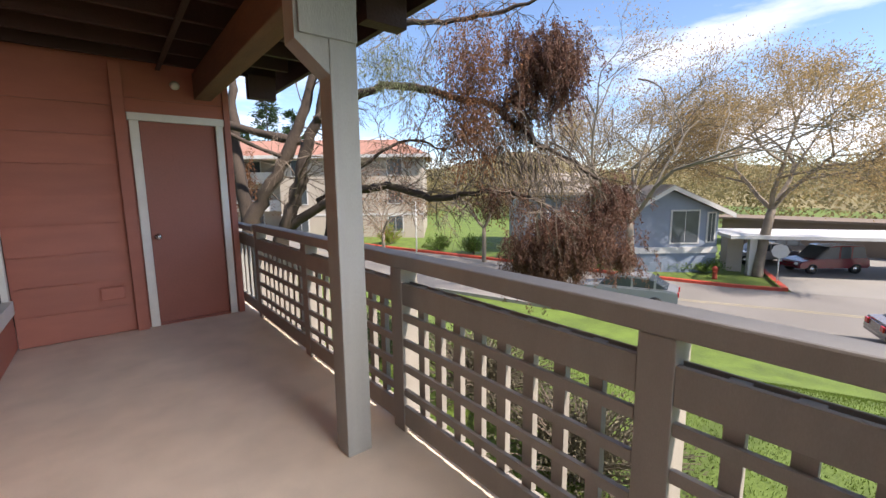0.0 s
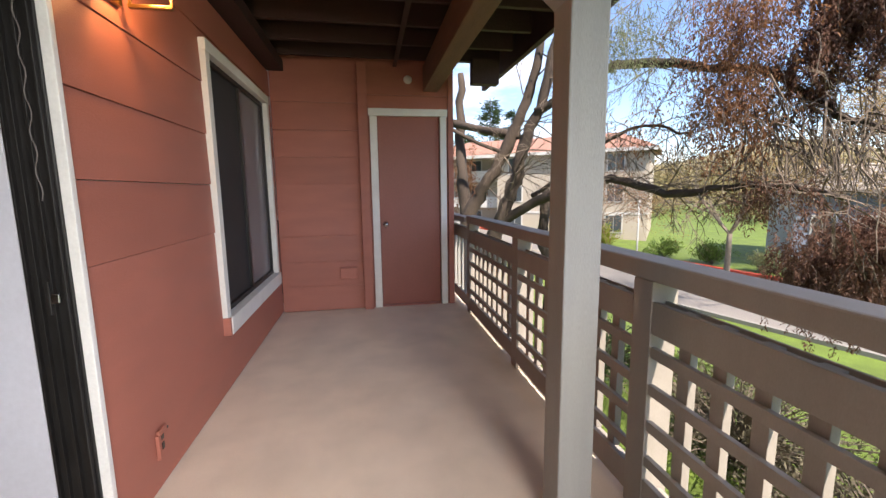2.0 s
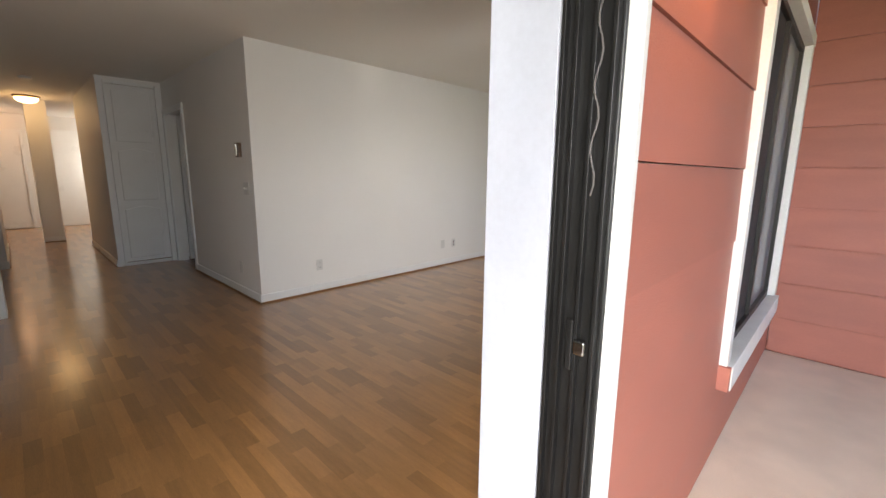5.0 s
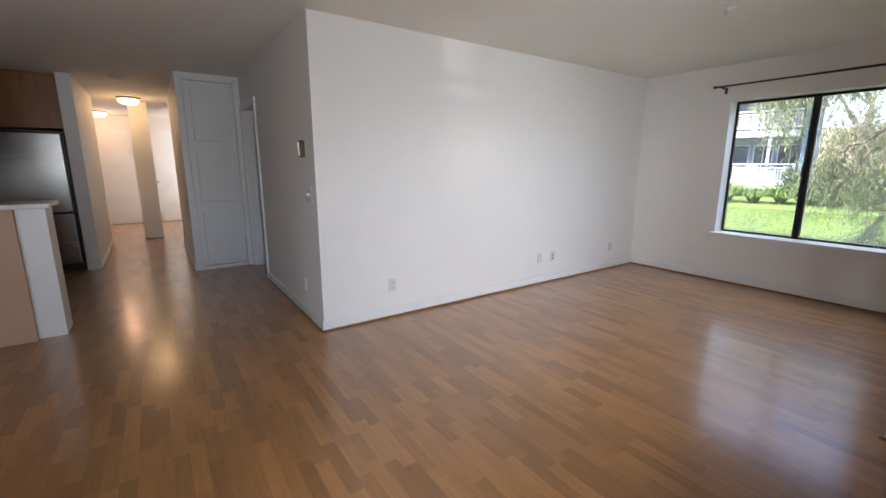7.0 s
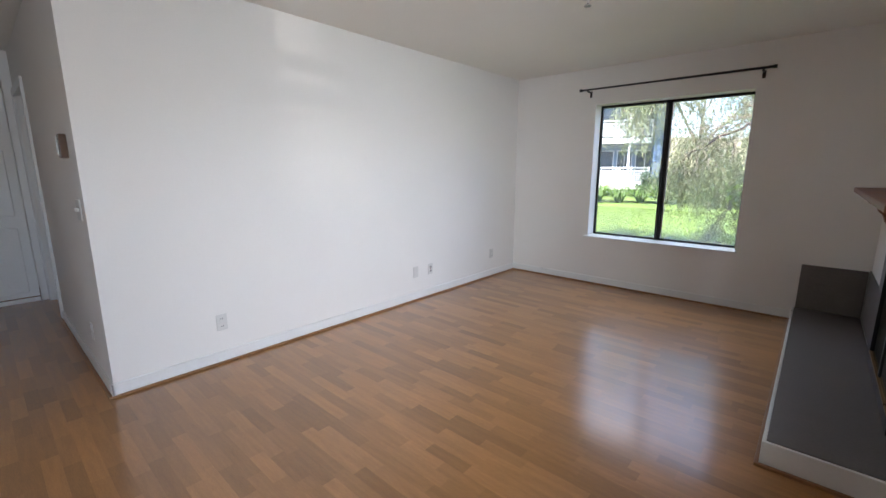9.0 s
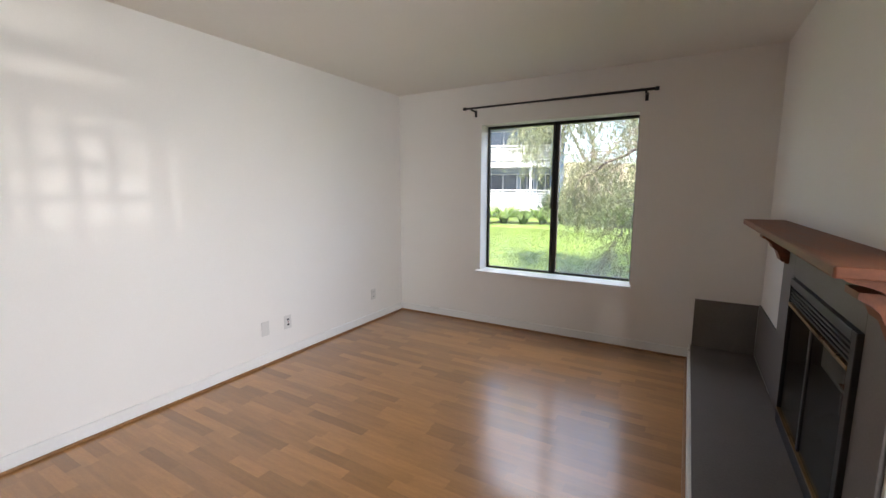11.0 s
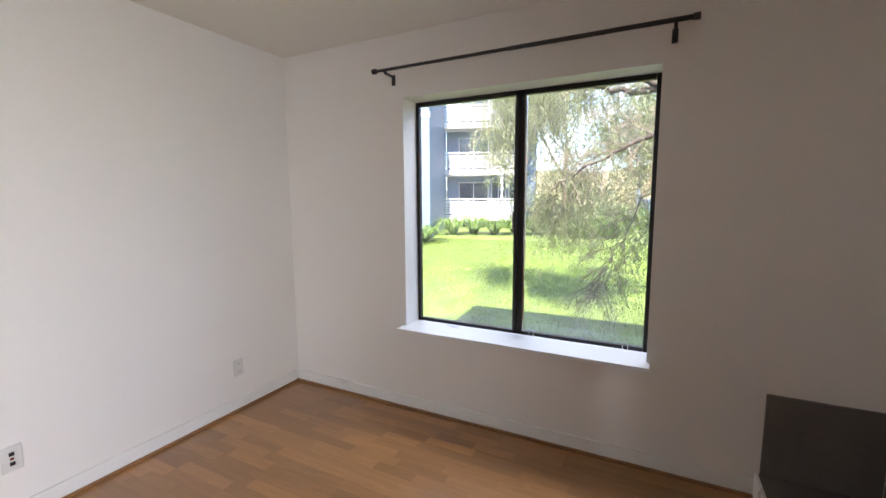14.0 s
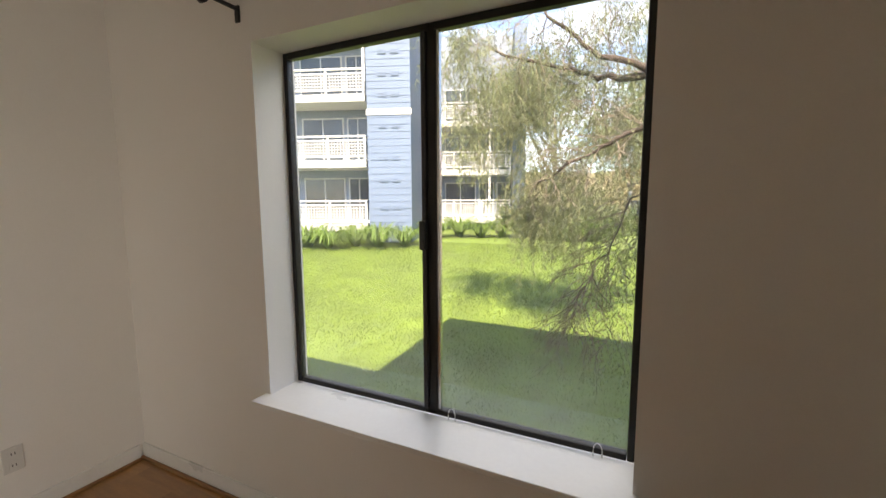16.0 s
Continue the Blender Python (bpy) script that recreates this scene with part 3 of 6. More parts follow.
box("latch", (-1.988, -1.964, FY0 - 0.03, FY0 - 0.012, 1.28, 1.39), BLACK, win)
for a, b in ((WX0 + 0.023, -1.986), (-1.916, WX1 - 0.023)):
    p = box("pane", (a, b, 7.150, 7.154, WZ0 + 0.023, WZ1 - 0.029), FILMED, win, bevel=0)
    p.visible_shadow = False
for x in (-1.86, -1.33):
    bm = bmesh.new()
    pts = [Vector((x + 0.014 * math.cos(a), 7.118, 0.632 + 0.026 * math.sin(a) + 0.012)) for a in [math.pi * k / 8 for k in range(9)]]
    pts = [Vector((x + 0.014, 7.118, 0.622))] + pts + [Vector((x - 0.014, 7.118, 0.622))]
    for u, v in zip(pts, pts[1:]):
        bm_rod(bm, u, v, 0.0025, seg=6)
    tagged(part("sash_clip", bm, STEEL, None, loc=(x, 7.118, 0.622)), "small bent wire clip on the window sill", "clip", "wire clips")

cr_ = thing("curtain_rod", (-1.95, 6.875, 2.25), "black metal curtain rod on wall brackets", "curtain rod")
rod("bar", (-2.80, 6.878, 2.252), (-1.11, 6.878, 2.252), 0.0095, BLACK, cr_)
rod("bar_sleeve", (-1.95, 6.878, 2.252), (-1.11, 6.878, 2.252), 0.0115, BLACK, cr_)
for x, s in ((-2.80, -1), (-1.11, 1)):
    rod("finial", (x, 6.878, 2.252), (x + s * 0.028, 6.878, 2.252), 0.016, BLACK, cr_)
for x in (-2.735, -1.175):
    bk = box("bracket", (x - 0.008, x + 0.008, 6.872, 6.973, 2.226, 2.239), BLACK, cr_)
    box("bracket_plate", (x - 0.013, x + 0.013, 6.966, 6.975, 2.18, 2.245), BLACK, cr_)
    box("bracket_cup", (x - 0.008, x + 0.008, 6.862, 6.894, 2.236, 2.243), BLACK, cr_)

# baseboards with a quarter-round of oak
def baseboard(name, x0, x1, y0, y1, nx, ny):
    """A run along a wall; (nx, ny) points into the room."""
    t, q = 0.013, 0.016
    if nx:
        a = (x0, x0 + nx * t) if nx > 0 else (x0 + nx * t, x0)
        b = (x0 + nx * t, x0 + nx * (t + q))
        struct(name, [(min(a), max(a), y0, y1, FL, FL + 0.088)], GLOSSW, "white painted baseboard", "baseboard", 0.003)
        struct("trim", [(min(b), max(b), y0, y1, FL, FL + 0.017)], WOOD_END, "brown quarter-round along the floor", "trim", 0.005)
    else:
        a = (y0, y0 + ny * t)
        b = (y0 + ny * t, y0 + ny * (t + q))
        struct(name, [(x0, x1, min(a), max(a), FL, FL + 0.088)], GLOSSW, "white painted baseboard", "baseboard", 0.003)
        struct("trim", [(x0, x1, min(b), max(b), FL, FL + 0.017)], WOOD_END, "brown quarter-round along the floor", "trim", 0.005)


baseboard("baseboard", XW, XW, 2.555, YW - 0.03, 1, 0)
baseboard("baseboard", XW, -0.725, YW, YW, 0, -1)
baseboard("baseboard", -5.70, XW + 0.013, 2.57, 2.57, 0, -1)
baseboard("baseboard", -9.0, -6.60, 1.87, 1.87, 0, -1)
baseboard("baseboard", -9.5, -7.46, 0.84, 0.84, 0, 1)
baseboard("baseboard", -9.85, -9.85, 1.30, 1.58, 1, 0)
baseboard("baseboard", XI, XI, 1.80, 4.44, -1, 0)
tagged(box("trim", (-7.46, -7.447, 0.70, 0.84, FL, FL + 0.09), GLOSSW), "white painted baseboard", "baseboard", "", "structure")

# sockets and plates
def plate(name, y, z, label, holes):
    t = thing(name, (XW, y, z), label, "socket", "wall plates")
    box("plate", (XW, XW + 0.006, y - 0.036, y + 0.036, z - 0.058, z + 0.058), PLASTIC, t, bevel=0.003)
    for dz in holes:
        h = box("insert", (XW + 0.006, XW + 0.009, y - 0.017, y + 0.017, z + dz - 0.017, z + dz + 0.017), PLASTIC, t, bevel=0.002)
        for dy in (-0.006, 0.006):
            box("slot", (XW + 0.009, XW + 0.0096, y + dy - 0.0015, y + dy + 0.0015, z + dz - 0.005, z + dz + 0.006), BLACK, h, bevel=0)
    return t


plate("wall_socket", 3.205, 0.34, "white double socket on the white wall", (-0.027, 0.027))
plate("wall_socket", 6.45, 0.34, "white double socket on the white wall", (-0.027, 0.027))
b_ = plate("blank_plate", 5.106, 0.345, "blank white cover plate on the white wall", ())
c_ = plate("cable_plate", 5.325, 0.343, "white plate with dark phone and cable jacks", ())
for dz in (-0.022, 0.022):
    box("jack", (XW + 0.006, XW + 0.011, 5.316, 5.334, 0.343 + dz - 0.008, 0.343 + dz + 0.008), BLACK, c_, "dark jack", bevel=0.001)
box("jack", (XW + 0.006, XW + 0.010, 5.319, 5.331, 0.338, 0.348), mat("red_jack", (0.25, 0.03, 0.02), 0.4), c_, "red jack", bevel=0.001)

th = thing("thermostat", (-3.95, 2.57, 1.52), "small brown wall thermostat with a steel edge", "thermostat")
box("body", (-3.995, -3.915, 2.535, 2.57, 1.455, 1.59), BROWNP, th, bevel=0.006)
box("front", (-3.985, -3.94, 2.528, 2.535, 1.47, 1.575), STEEL, th, "worn steel face")
sw = thing("light_switch", (-3.86, 2.57, 1.16), "white double light switch plate", "switch")
box("plate", (-3.925, -3.80, 2.563, 2.57, 1.10, 1.22), PLASTIC, sw)
for x in (-3.89, -3.835):
    box("toggle", (x - 0.005, x + 0.005, 2.55, 2.563, 1.15, 1.172), PLASTIC, sw)
s2 = thing("wall_socket", (-4.15, 2.57, 0.34), "white double socket on the white wall", "socket", "wall plates")
box("plate", (-4.186, -4.114, 2.564, 2.57, 0.282, 0.398), PLASTIC, s2)
for dz in (-0.027, 0.027):
    box("insert", (-4.167, -4.133, 2.561, 2.564, 0.323 + dz, 0.357 + dz), PLASTIC, s2)

sp = thing("sprinkler", (-1.965, 5.02, CE), "white ceiling sprinkler head", "sprinkler")
bm = bmesh.new()
bm_turn(bm, [(0.04, CE), (0.042, CE - 0.006), (0.03, CE - 0.014), (0.012, CE - 0.018), (0.010, CE - 0.035)], Matrix.Translation((-1.965, 5.02, 0)))
part("escutcheon", bm, PLASTIC, sp, smooth=True)
bm = bmesh.new()
bm_turn(bm, [(0.006, CE - 0.035), (0.022, CE - 0.05), (0.024, CE - 0.053), (0.004, CE - 0.055)], Matrix.Translation((-1.965, 5.02, 0)))
part("deflector", bm, STEEL, sp, smooth=True)

# fireplace: raised hearth, slate facing, insert, mantel shelf
hz = 0.165
XF = XI - 0.012
hearth = thing("hearth", (-0.5, 5.7, FL), "raised dark grey slate hearth with white edge", "hearth")
box("base", (-0.718, XF, 4.46, YW - 0.002, FL, hz - 0.018), GLOSSW, hearth, "white painted hearth riser")
box("top", (-0.722, XF, 4.455, YW - 0.002, hz - 0.018, hz), SLATE, hearth, "dark grey slate top")
box("edge_trim", (-0.738, -0.7225, 4.44, YW - 0.014, FL, hz + 0.004), GLOSSW, hearth, "white wooden edge")
box("edge_trim", (-0.738, XF, 4.424, 4.4395, FL, hz + 0.004), GLOSSW, hearth, "white wooden edge")
box("skirt", (-0.755, -0.7385, 4.42, YW - 0.03, FL, FL + 0.016), WOOD_END, hearth)
box("skirt", (-0.755, XF, 4.405, 4.4235, FL, FL + 0.016), WOOD_END, hearth)
fp = thing("fireplace", (XI, 5.4, hz), "grey slate fireplace with glass doors and cherry mantel", "fireplace")
box("slate_back", (-0.716, XF - 0.001, YW - 0.014, YW - 0.001, hz + 0.001, 0.565), SLATE, fp)
box("slate_side", (XF, XI - 0.0005, 6.221, YW - 0.015, hz + 0.001, 0.575), SLATE, fp)
box("slate_jamb", (XF - 0.004, XI - 0.0005, 5.925, 6.22, hz + 0.001, 1.19), SLATE, fp)
box("slate_jamb", (XF - 0.004, XI - 0.0005, 4.62, 4.855, hz + 0.001, 1.19), SLATE, fp)
box("slate_head", (XF - 0.004, XI - 0.0005, 4.8555, 5.9245, 0.985, 1.19), SLATE, fp)
box("slate_socket", (-0.60, -0.53, YW - 0.019, YW - 0.0145, 0.30, 0.41), SLATE, fp, "grey painted socket plate")
for d in ((4.856, 4.905, hz + 0.002, 0.984), (5.875, 5.874, hz + 0.002, 0.984)):
    box("insert_frame", (XF - 0.022, -0.06, *d), BLACK, fp)
box("insert_frame", (XF - 0.022, -0.06, 4.906, 5.874, 0.945, 0.984), BLACK, fp)
box("insert_frame", (XF - 0.022, -0.06, 4.906, 5.874, hz + 0.002, 0.235), BLACK, fp)
for k in range(5):
    box("louvre", (XF - 0.018, XF + 0.03, 4.906, 5.874, 0.862 + k * 0.019, 0.872 + k * 0.019), BLACK, fp, bevel=0.002)
box("brass_bar", (XF - 0.024, XF - 0.004, 4.906, 5.874, 0.835, 0.853), BRASS, fp, "dull brass bar")
box("brass_bar", (XF - 0.024, XF - 0.004, 4.906, 5.874, 0.236, 0.25), BRASS, fp, "dull brass bar")
box("door_stile", (XF - 0.018, XF, 5.40, 5.43, 0.25, 0.835), BLACK, fp)
for a, b in ((4.906, 5.399), (5.431, 5.874)):
    box("glass_door", (XF - 0.012, XF - 0.007, a, b, 0.251, 0.834), SMOKED, fp, "smoked glass door", bevel=0)
boxes("firebox", [(-0.045, -0.032, 4.906, 5.874, 0.166, 0.984), (-0.25, -0.046, 4.906, 5.874, 0.15, 0.166)], SOOT, fp, bevel=0)
for i, (y0, y1, r) in enumerate(((5.1, 5.7, 0.05), (5.15, 5.75, 0.045), (5.2, 5.65, 0.04))):
    rod("log", (-0.16 + 0.08 * (i % 2), y0, 0.25 + 0.07 * (i // 2)), (-0.13, y1, 0.26 + 0.07 * (i // 2)), r, SOOT, fp)
mantel = thing("mantel_shelf", (XI, 5.4, 1.05), "reddish cherry wood mantel shelf on carved brackets", "mantel")
box("shelf", (-0.50, XI - 0.0005, 4.40, 6.39, 1.232, 1.264), MANTEL, mantel, bevel=0.006)
bm = bmesh.new()
bm_prism(bm, [(XI - 0.0005, 1.192), (-0.385, 1.192), (-0.40, 1.205), (-0.43, 1.214), (-0.465, 1.222), (-0.475, 1.2315), (XI - 0.0005, 1.2315)], 1, 4.43, 6.36)
part("cove_moulding", bm, MANTEL, mantel)
for y in (4.47, 6.085):
    bm = bmesh.new()
    bm_prism(bm, [(XI - 0.013, 1.191), (-0.43, 1.191), (-0.43, 1.172), (-0.405, 1.160), (-0.385, 1.140), (-0.375, 1.115), (-0.355, 1.10), (-0.345, 1.075), (-0.335, 1.045), (-0.31, 1.03), (XI - 0.013, 1.03)], 1, y, y + 0.11)
    part("bracket", bm, MANTEL, mantel)
s3 = thing("wall_socket", (XI, 4.44, 0.46), "white socket beside the fireplace", "socket", "wall plates")
box("plate", (XI - 0.006, XI, 4.385, 4.455, 0.40, 0.515), PLASTIC, s3)

# ---------------------------------------------------------------- hall and kitchen end
def panel_door(name, x, y0, y1, z0, z1, splits, label, material, cat="door", knob=None):
    """A door that faces +x, with raised cathedral-topped panels."""
    t = thing(name, (x, (y0 + y1) / 2, z0), label, cat, kind="structure" if cat == "door" else "")
    box("leaf", (x - 0.03, x, y0, y1, z0, z1), material, t)
    for a, b in splits:
        bm = bmesh.new()
        w0, w1 = y0 + 0.07, y1 - 0.07
        n = 10
        top = [(w0 + (w1 - w0) * k / n, b - 0.05 + 0.04 * math.sin(math.pi * k / n) ** 2) for k in range(n + 1)]
        outline = [(w0, a + 0.05)] + top + [(w1, a + 0.05)]
        bm_prism(bm, outline, 0, x + 0.0005, x + 0.016)
        bmesh.ops.bevel(bm, geom=list(bm.edges), offset=0.007, segments=1, affect="EDGES")
        part("panel", bm, material, t)
    if knob:
        bm = bmesh.new()
        bm_turn(bm, [(0.03, 0), (0.012, 0.01), (0.012, 0.03), (0.028, 0.045), (0.02, 0.06), (0.003, 0.062)], Matrix.Translation((x, *knob)) @ Euler((0, radians(90), 0)).to_matrix().to_4x4())
        part("knob", bm, STEEL, t, "steel knob", smooth=True)
    return t


cup = panel_door("linen_cupboard", -6.60, 1.945, 2.49, 0.10, 2.40, ((0.10, 0.86), (0.88, 1.62), (1.64, 2.38)), "tall white cupboard with arched door panels", GLOSSW, "cupboard")
box("side_trim", (-6.60, -6.59, 1.872, 1.94, FL, 2.485), GLOSSW, cup)
box("side_trim", (-6.60, -6.59, 2.495, 2.565, FL, 2.42), GLOSSW, cup)
box("head_trim", (-6.60, -6.588, 1.945, 2.49, 2.405, 2.44), GLOSSW, cup)
box("kick_board", (-6.605, -6.595, 1.945, 2.49, FL, 0.09), GLOSSW, cup)
panel_door("door_3", -12.6, 0.36, 1.24, FL + 0.03, 2.08, (), "peach-lit white front door with lever handle", GLOSSW, knob=(0.45, 1.02))
struct("trim", [(-12.61, -12.59, 0.28, 0.355, FL, 2.16), (-12.61, -12.59, 1.245, 1.30, FL, 2.16), (-12.61, -12.59, 0.355, 1.245, 2.085, 2.16)], GLOSSW, "white door casing", "trim", 0.003)
panel_door("door_4", -12.6, 1.50, 2.3, FL + 0.01, 2.2, (), "plain white inner door, closed", GLOSSW, knob=(1.62, 1.0))
struct("trim", [(-6.585, -6.52, 2.55, 2.57, FL, 2.14), (-5.72, -5.66, 2.55, 2.57, FL, 2.14), (-6.52, -5.72, 2.55, 2.57, 2.07, 2.14)], GLOSSW, "white door casing", "trim", 0.003)
od = thing("door_5", (-6.0, 2.6, FL), "white inner door standing open", "door", kind="structure")
box("leaf", (-6.52, -6.485, 2.70, 3.40, FL + 0.01, 2.06), GLOSSW, od)

for nm, x, y, mt, lb in (("dome_light", -9.4, 1.34, DOME, "lit round glass ceiling light with warm glow"), ("dome_light", -12.0, 0.73, DOME2, "lit round glass ceiling light with warm glow")):
    t = thing(nm, (x, y, CE), lb, "ceiling light", "hall ceiling lights")
    bm = bmesh.new()
    bm_turn(bm, [(0.17, CE), (0.17, CE - 0.02), (0.15, CE - 0.028)], Matrix.Translation((x, y, 0)))
    part("base", bm, BRASS, t, smooth=True)
    bm = bmesh.new()
    bm_turn(bm, [(0.15, CE - 0.028), (0.145, CE - 0.06), (0.11, CE - 0.095), (0.05, CE - 0.115), (0.004, CE - 0.118)], Matrix.Translation((x, y, 0)))
    g = part("glass", bm, mt, t, "glowing glass bowl", smooth=True)
    g.visible_shadow = False
t = thing("smoke_alarm", (-7.42, 1.28, CE), "round white smoke alarm on the ceiling", "smoke alarm")
bm = bmesh.new()
bm_turn(bm, [(0.065, CE), (0.065, CE - 0.02), (0.05, CE - 0.035), (0.004, CE - 0.037)], Matrix.Translation((-7.42, 1.28, 0)))
part("housing", bm, PLASTIC, t, smooth=True)

fr = thing("refrigerator", (-7.9, 0.05, FL), "stainless steel refrigerator with black sides", "refrigerator")
box("body", (-8.15, -7.60, -0.20, 0.67, FL + 0.02, 1.80), BLACK, fr)
box("upper_door", (-7.60, -7.53, -0.195, 0.65, 0.80, 1.78), STEEL, fr, bevel=0.012)
box("lower_door", (-7.60, -7.53, -0.195, 0.65, 0.14, 0.785), STEEL, fr, bevel=0.012)
box("toe_grille", (-7.60, -7.56, -0.19, 0.65, FL + 0.02, 0.13), BLACK, fr)
rod("handle", (-7.49, -0.12, 0.88), (-7.49, -0.12, 1.6), 0.014, STEEL, fr)
cb = thing("upper_cabinet", (-7.9, 0.0, 1.85), "brown wooden cabinet above the refrigerator", "cabinet")
box("body", (-8.17, -7.62, -0.24, 0.695, 1.84, CE - 0.002), CABINET, cb)
box("door", (-7.62, -7.60, -0.23, 0.69, 1.86, CE - 0.02), CABINET, cb)
cb2 = thing("wall_cabinet", (-5.3, 0.2, 1.4), "brown wooden kitchen wall cabinet", "cabinet")
box("body", (-5.55, -5.2, -1.6, 0.33, 1.42, 2.2), CABINET, cb2)
box("door", (-5.2, -5.18, -0.55, 0.32, 1.43, 2.19), CABINET, cb2)
rod("handle", (-5.165, 0.27, 1.5), (-5.165, 0.27, 1.62), 0.006, STEEL, cb2)
struct("soffit", [(-5.6, -5.15, -1.7, 0.34, 2.2, CE)], WALL, "white soffit above the cabinets", "soffit")
bar = thing("breakfast_bar", (-4.9, -0.3, FL), "peach painted half wall with white counter top", "counter")
box("panel", (-4.80, -4.75, -2.9, 0.66, FL, 1.075), BAR, bar)
box("end_panel", (-5.06, -4.801, 0.67, 0.83, FL, 1.075), GLOSSW, bar, "white end panel")
box("core", (-5.05, -4.801, -2.9, 0.669, FL, 1.07), GLOSSW, bar)
box("top", (-5.12, -4.70, -2.9, 0.87, 1.076, 1.112), COUNTER, bar, "white counter top", bevel=0.008)
lowc = thing("base_cabinet", (-5.4, -0.3, FL), "kitchen base cabinet with white counter", "cabinet")
box("body", (-5.66, -5.07, -2.9, 0.64, FL + 0.1, 0.90), CABINET, lowc)
box("kick", (-5.60, -5.07, -2.9, 0.63, FL, FL + 0.099), BLACK, lowc)
box("worktop", (-5.69, -5.065, -2.9, 0.68, 0.901, 0.935), COUNTER, lowc, "white worktop")

# ---------------------------------------------------------------- outdoors: materials
LAWN = mat("lawn", (0.14, 0.215, 0.03), 0.75, 0.55, 1.3, 0.9, 0.8, 26)
GRASS = mat("grass_blade", (0.175, 0.26, 0.04), 0.6, 0.5, 1.4, 0.5, 0, 40, each=0.35)
ASPHALT = mat("asphalt", (0.215, 0.20, 0.185), 0.85, 0.8, 0.35, 0.5, 0.3, 60)
LOT = mat("pale_paving", (0.25, 0.238, 0.22), 0.85, 0.85, 0.3, 0.4, 0.2, 40)
KERB = mat("red_kerb_paint", (0.56, 0.075, 0.04), 0.7, 0.7, 1.5, 0.6, 0.2, 30)
BARK = mat("grey_bark", (0.085, 0.062, 0.047), 0.9, 0.5, 2.2, 0.9, 0.9, 26, stretch=(1, 1, 0.35))
TWIG = mat("grey_twig", (0.20, 0.155, 0.12), 0.9, 0.6, 3, 0.6, 0.3, 40)
PALEBARK = mat("pale_bark", (0.27, 0.225, 0.175), 0.9, 0.6, 2.0, 0.8, 0.6, 24)
DEAD = mat("dead_brown_leaf", (0.23, 0.12, 0.085), 0.8, 0.6, 2.0, 0.4, 0, 40, each=0.45)
RUST = mat("rusty_leaf", (0.33, 0.155, 0.075), 0.8, 0.6, 2.0, 0.4, 0, 40, each=0.4)
GOLD = mat("dry_gold_leaf", (0.46, 0.33, 0.16), 0.8, 0.7, 0.8, 0.3, 0, 40, each=0.25)
GREYLEAF = mat("grey_green_leaf", (0.30, 0.34, 0.17), 0.7, 0.6, 0.8, 0.4, 0, 40, each=0.4)
GREEN = mat("fresh_leaf", (0.20, 0.32, 0.07), 0.7, 0.5, 0.8, 0.4, 0, 40, each=0.4)
DARKGREEN = mat("dark_leaf", (0.055, 0.10, 0.035), 0.7, 0.5, 0.6, 0.4, 0, 40, each=0.4)
DUSTY = mat("dusty_leaf", (0.17, 0.15, 0.095), 0.8, 0.55, 3.0, 0.4, 0, 40, each=0.4)
LIME = mat("lime_leaf", (0.30, 0.38, 0.04), 0.7, 0.6, 0.8, 0.4, 0, 40, each=0.3)
OLIVE = mat("olive_woods", (0.30, 0.25, 0.12), 0.9, 0.75, 0.1, 0.4, 0, 40, each=0.18)
HILL = mat("dry_hill", (0.26, 0.22, 0.11), 0.9, 0.6, 0.05, 0.6, 0.2, 2)
BLUE = mat("blue_siding", (0.115, 0.165, 0.25), 0.6, 0.88, 0.8, 0.3, 0.1, 30)
BLUEGREY = mat("blue_grey_siding", (0.21, 0.255, 0.33), 0.6, 0.85, 0.8, 0.3, 0.1, 30)
BEIGE = mat("beige_siding", (0.42, 0.37, 0.31), 0.7, 0.88, 0.6, 0.3, 0.1, 20)
ROOFRED = mat("terracotta_shingle", (0.37, 0.19, 0.14), 0.85, 0.75, 1.5, 0.6, 0.4, 14)
ROOFGREY = mat("pale_shingle", (0.36, 0.32, 0.28), 0.85, 0.75, 1.2, 0.6, 0.3, 14)
WHITE = mat("white_wood", (0.52, 0.52, 0.51), 0.5, 0.92, 2, 0.2, 0.05, 40)
DARKWIN = mat("window_glass_dark", (0.07, 0.085, 0.10), 0.08, 0.7, 1.2, 0.2, 0, 20)
RUBBER = mat("tyre_rubber", (0.02, 0.02, 0.02), 0.8, 0.8, 6, 0.2, 0.1, 40)
REDLAMP = mat("red_lamp_lens", (0.45, 0.015, 0.02), 0.2, 0.9, 6, 0.1, 0, 40)
SIGNG = mat("sign_back", (0.55, 0.56, 0.56), 0.4, 0.9, 6, 0.2, 0, 40)


def leafy(m, share=0.45):
    """Lets light through a leaf."""
    n, l = m.node_tree.nodes, m.node_tree.links
    b = n["Principled BSDF"]
    o = [k for k in n if k.type == "OUTPUT_MATERIAL"][0]
    tr = n.new("ShaderNodeBsdfTranslucent")
    l.new(b.inputs["Base Color"].links[0].from_socket, tr.inputs["Color"])
    mixer = n.new("ShaderNodeMixShader")
    mixer.inputs[0].default_value = share
    l.new(b.outputs[0], mixer.inputs[1])
    l.new(tr.outputs[0], mixer.inputs[2])
    l.new(mixer.outputs[0], o.inputs["Surface"])


leafy(GRASS, 0.4)
leafy(DUSTY, 0.35)
for _leaf in (DEAD, RUST, GOLD, GREYLEAF, GREEN, LIME, OLIVE, DARKGREEN):
    leafy(_leaf, 0.6 if _leaf is GOLD else 0.45)


def paint(name, color):
    return mat(name, color, 0.22, 0.92, 1.5, 0.1, 0, 40, coat=0.6)


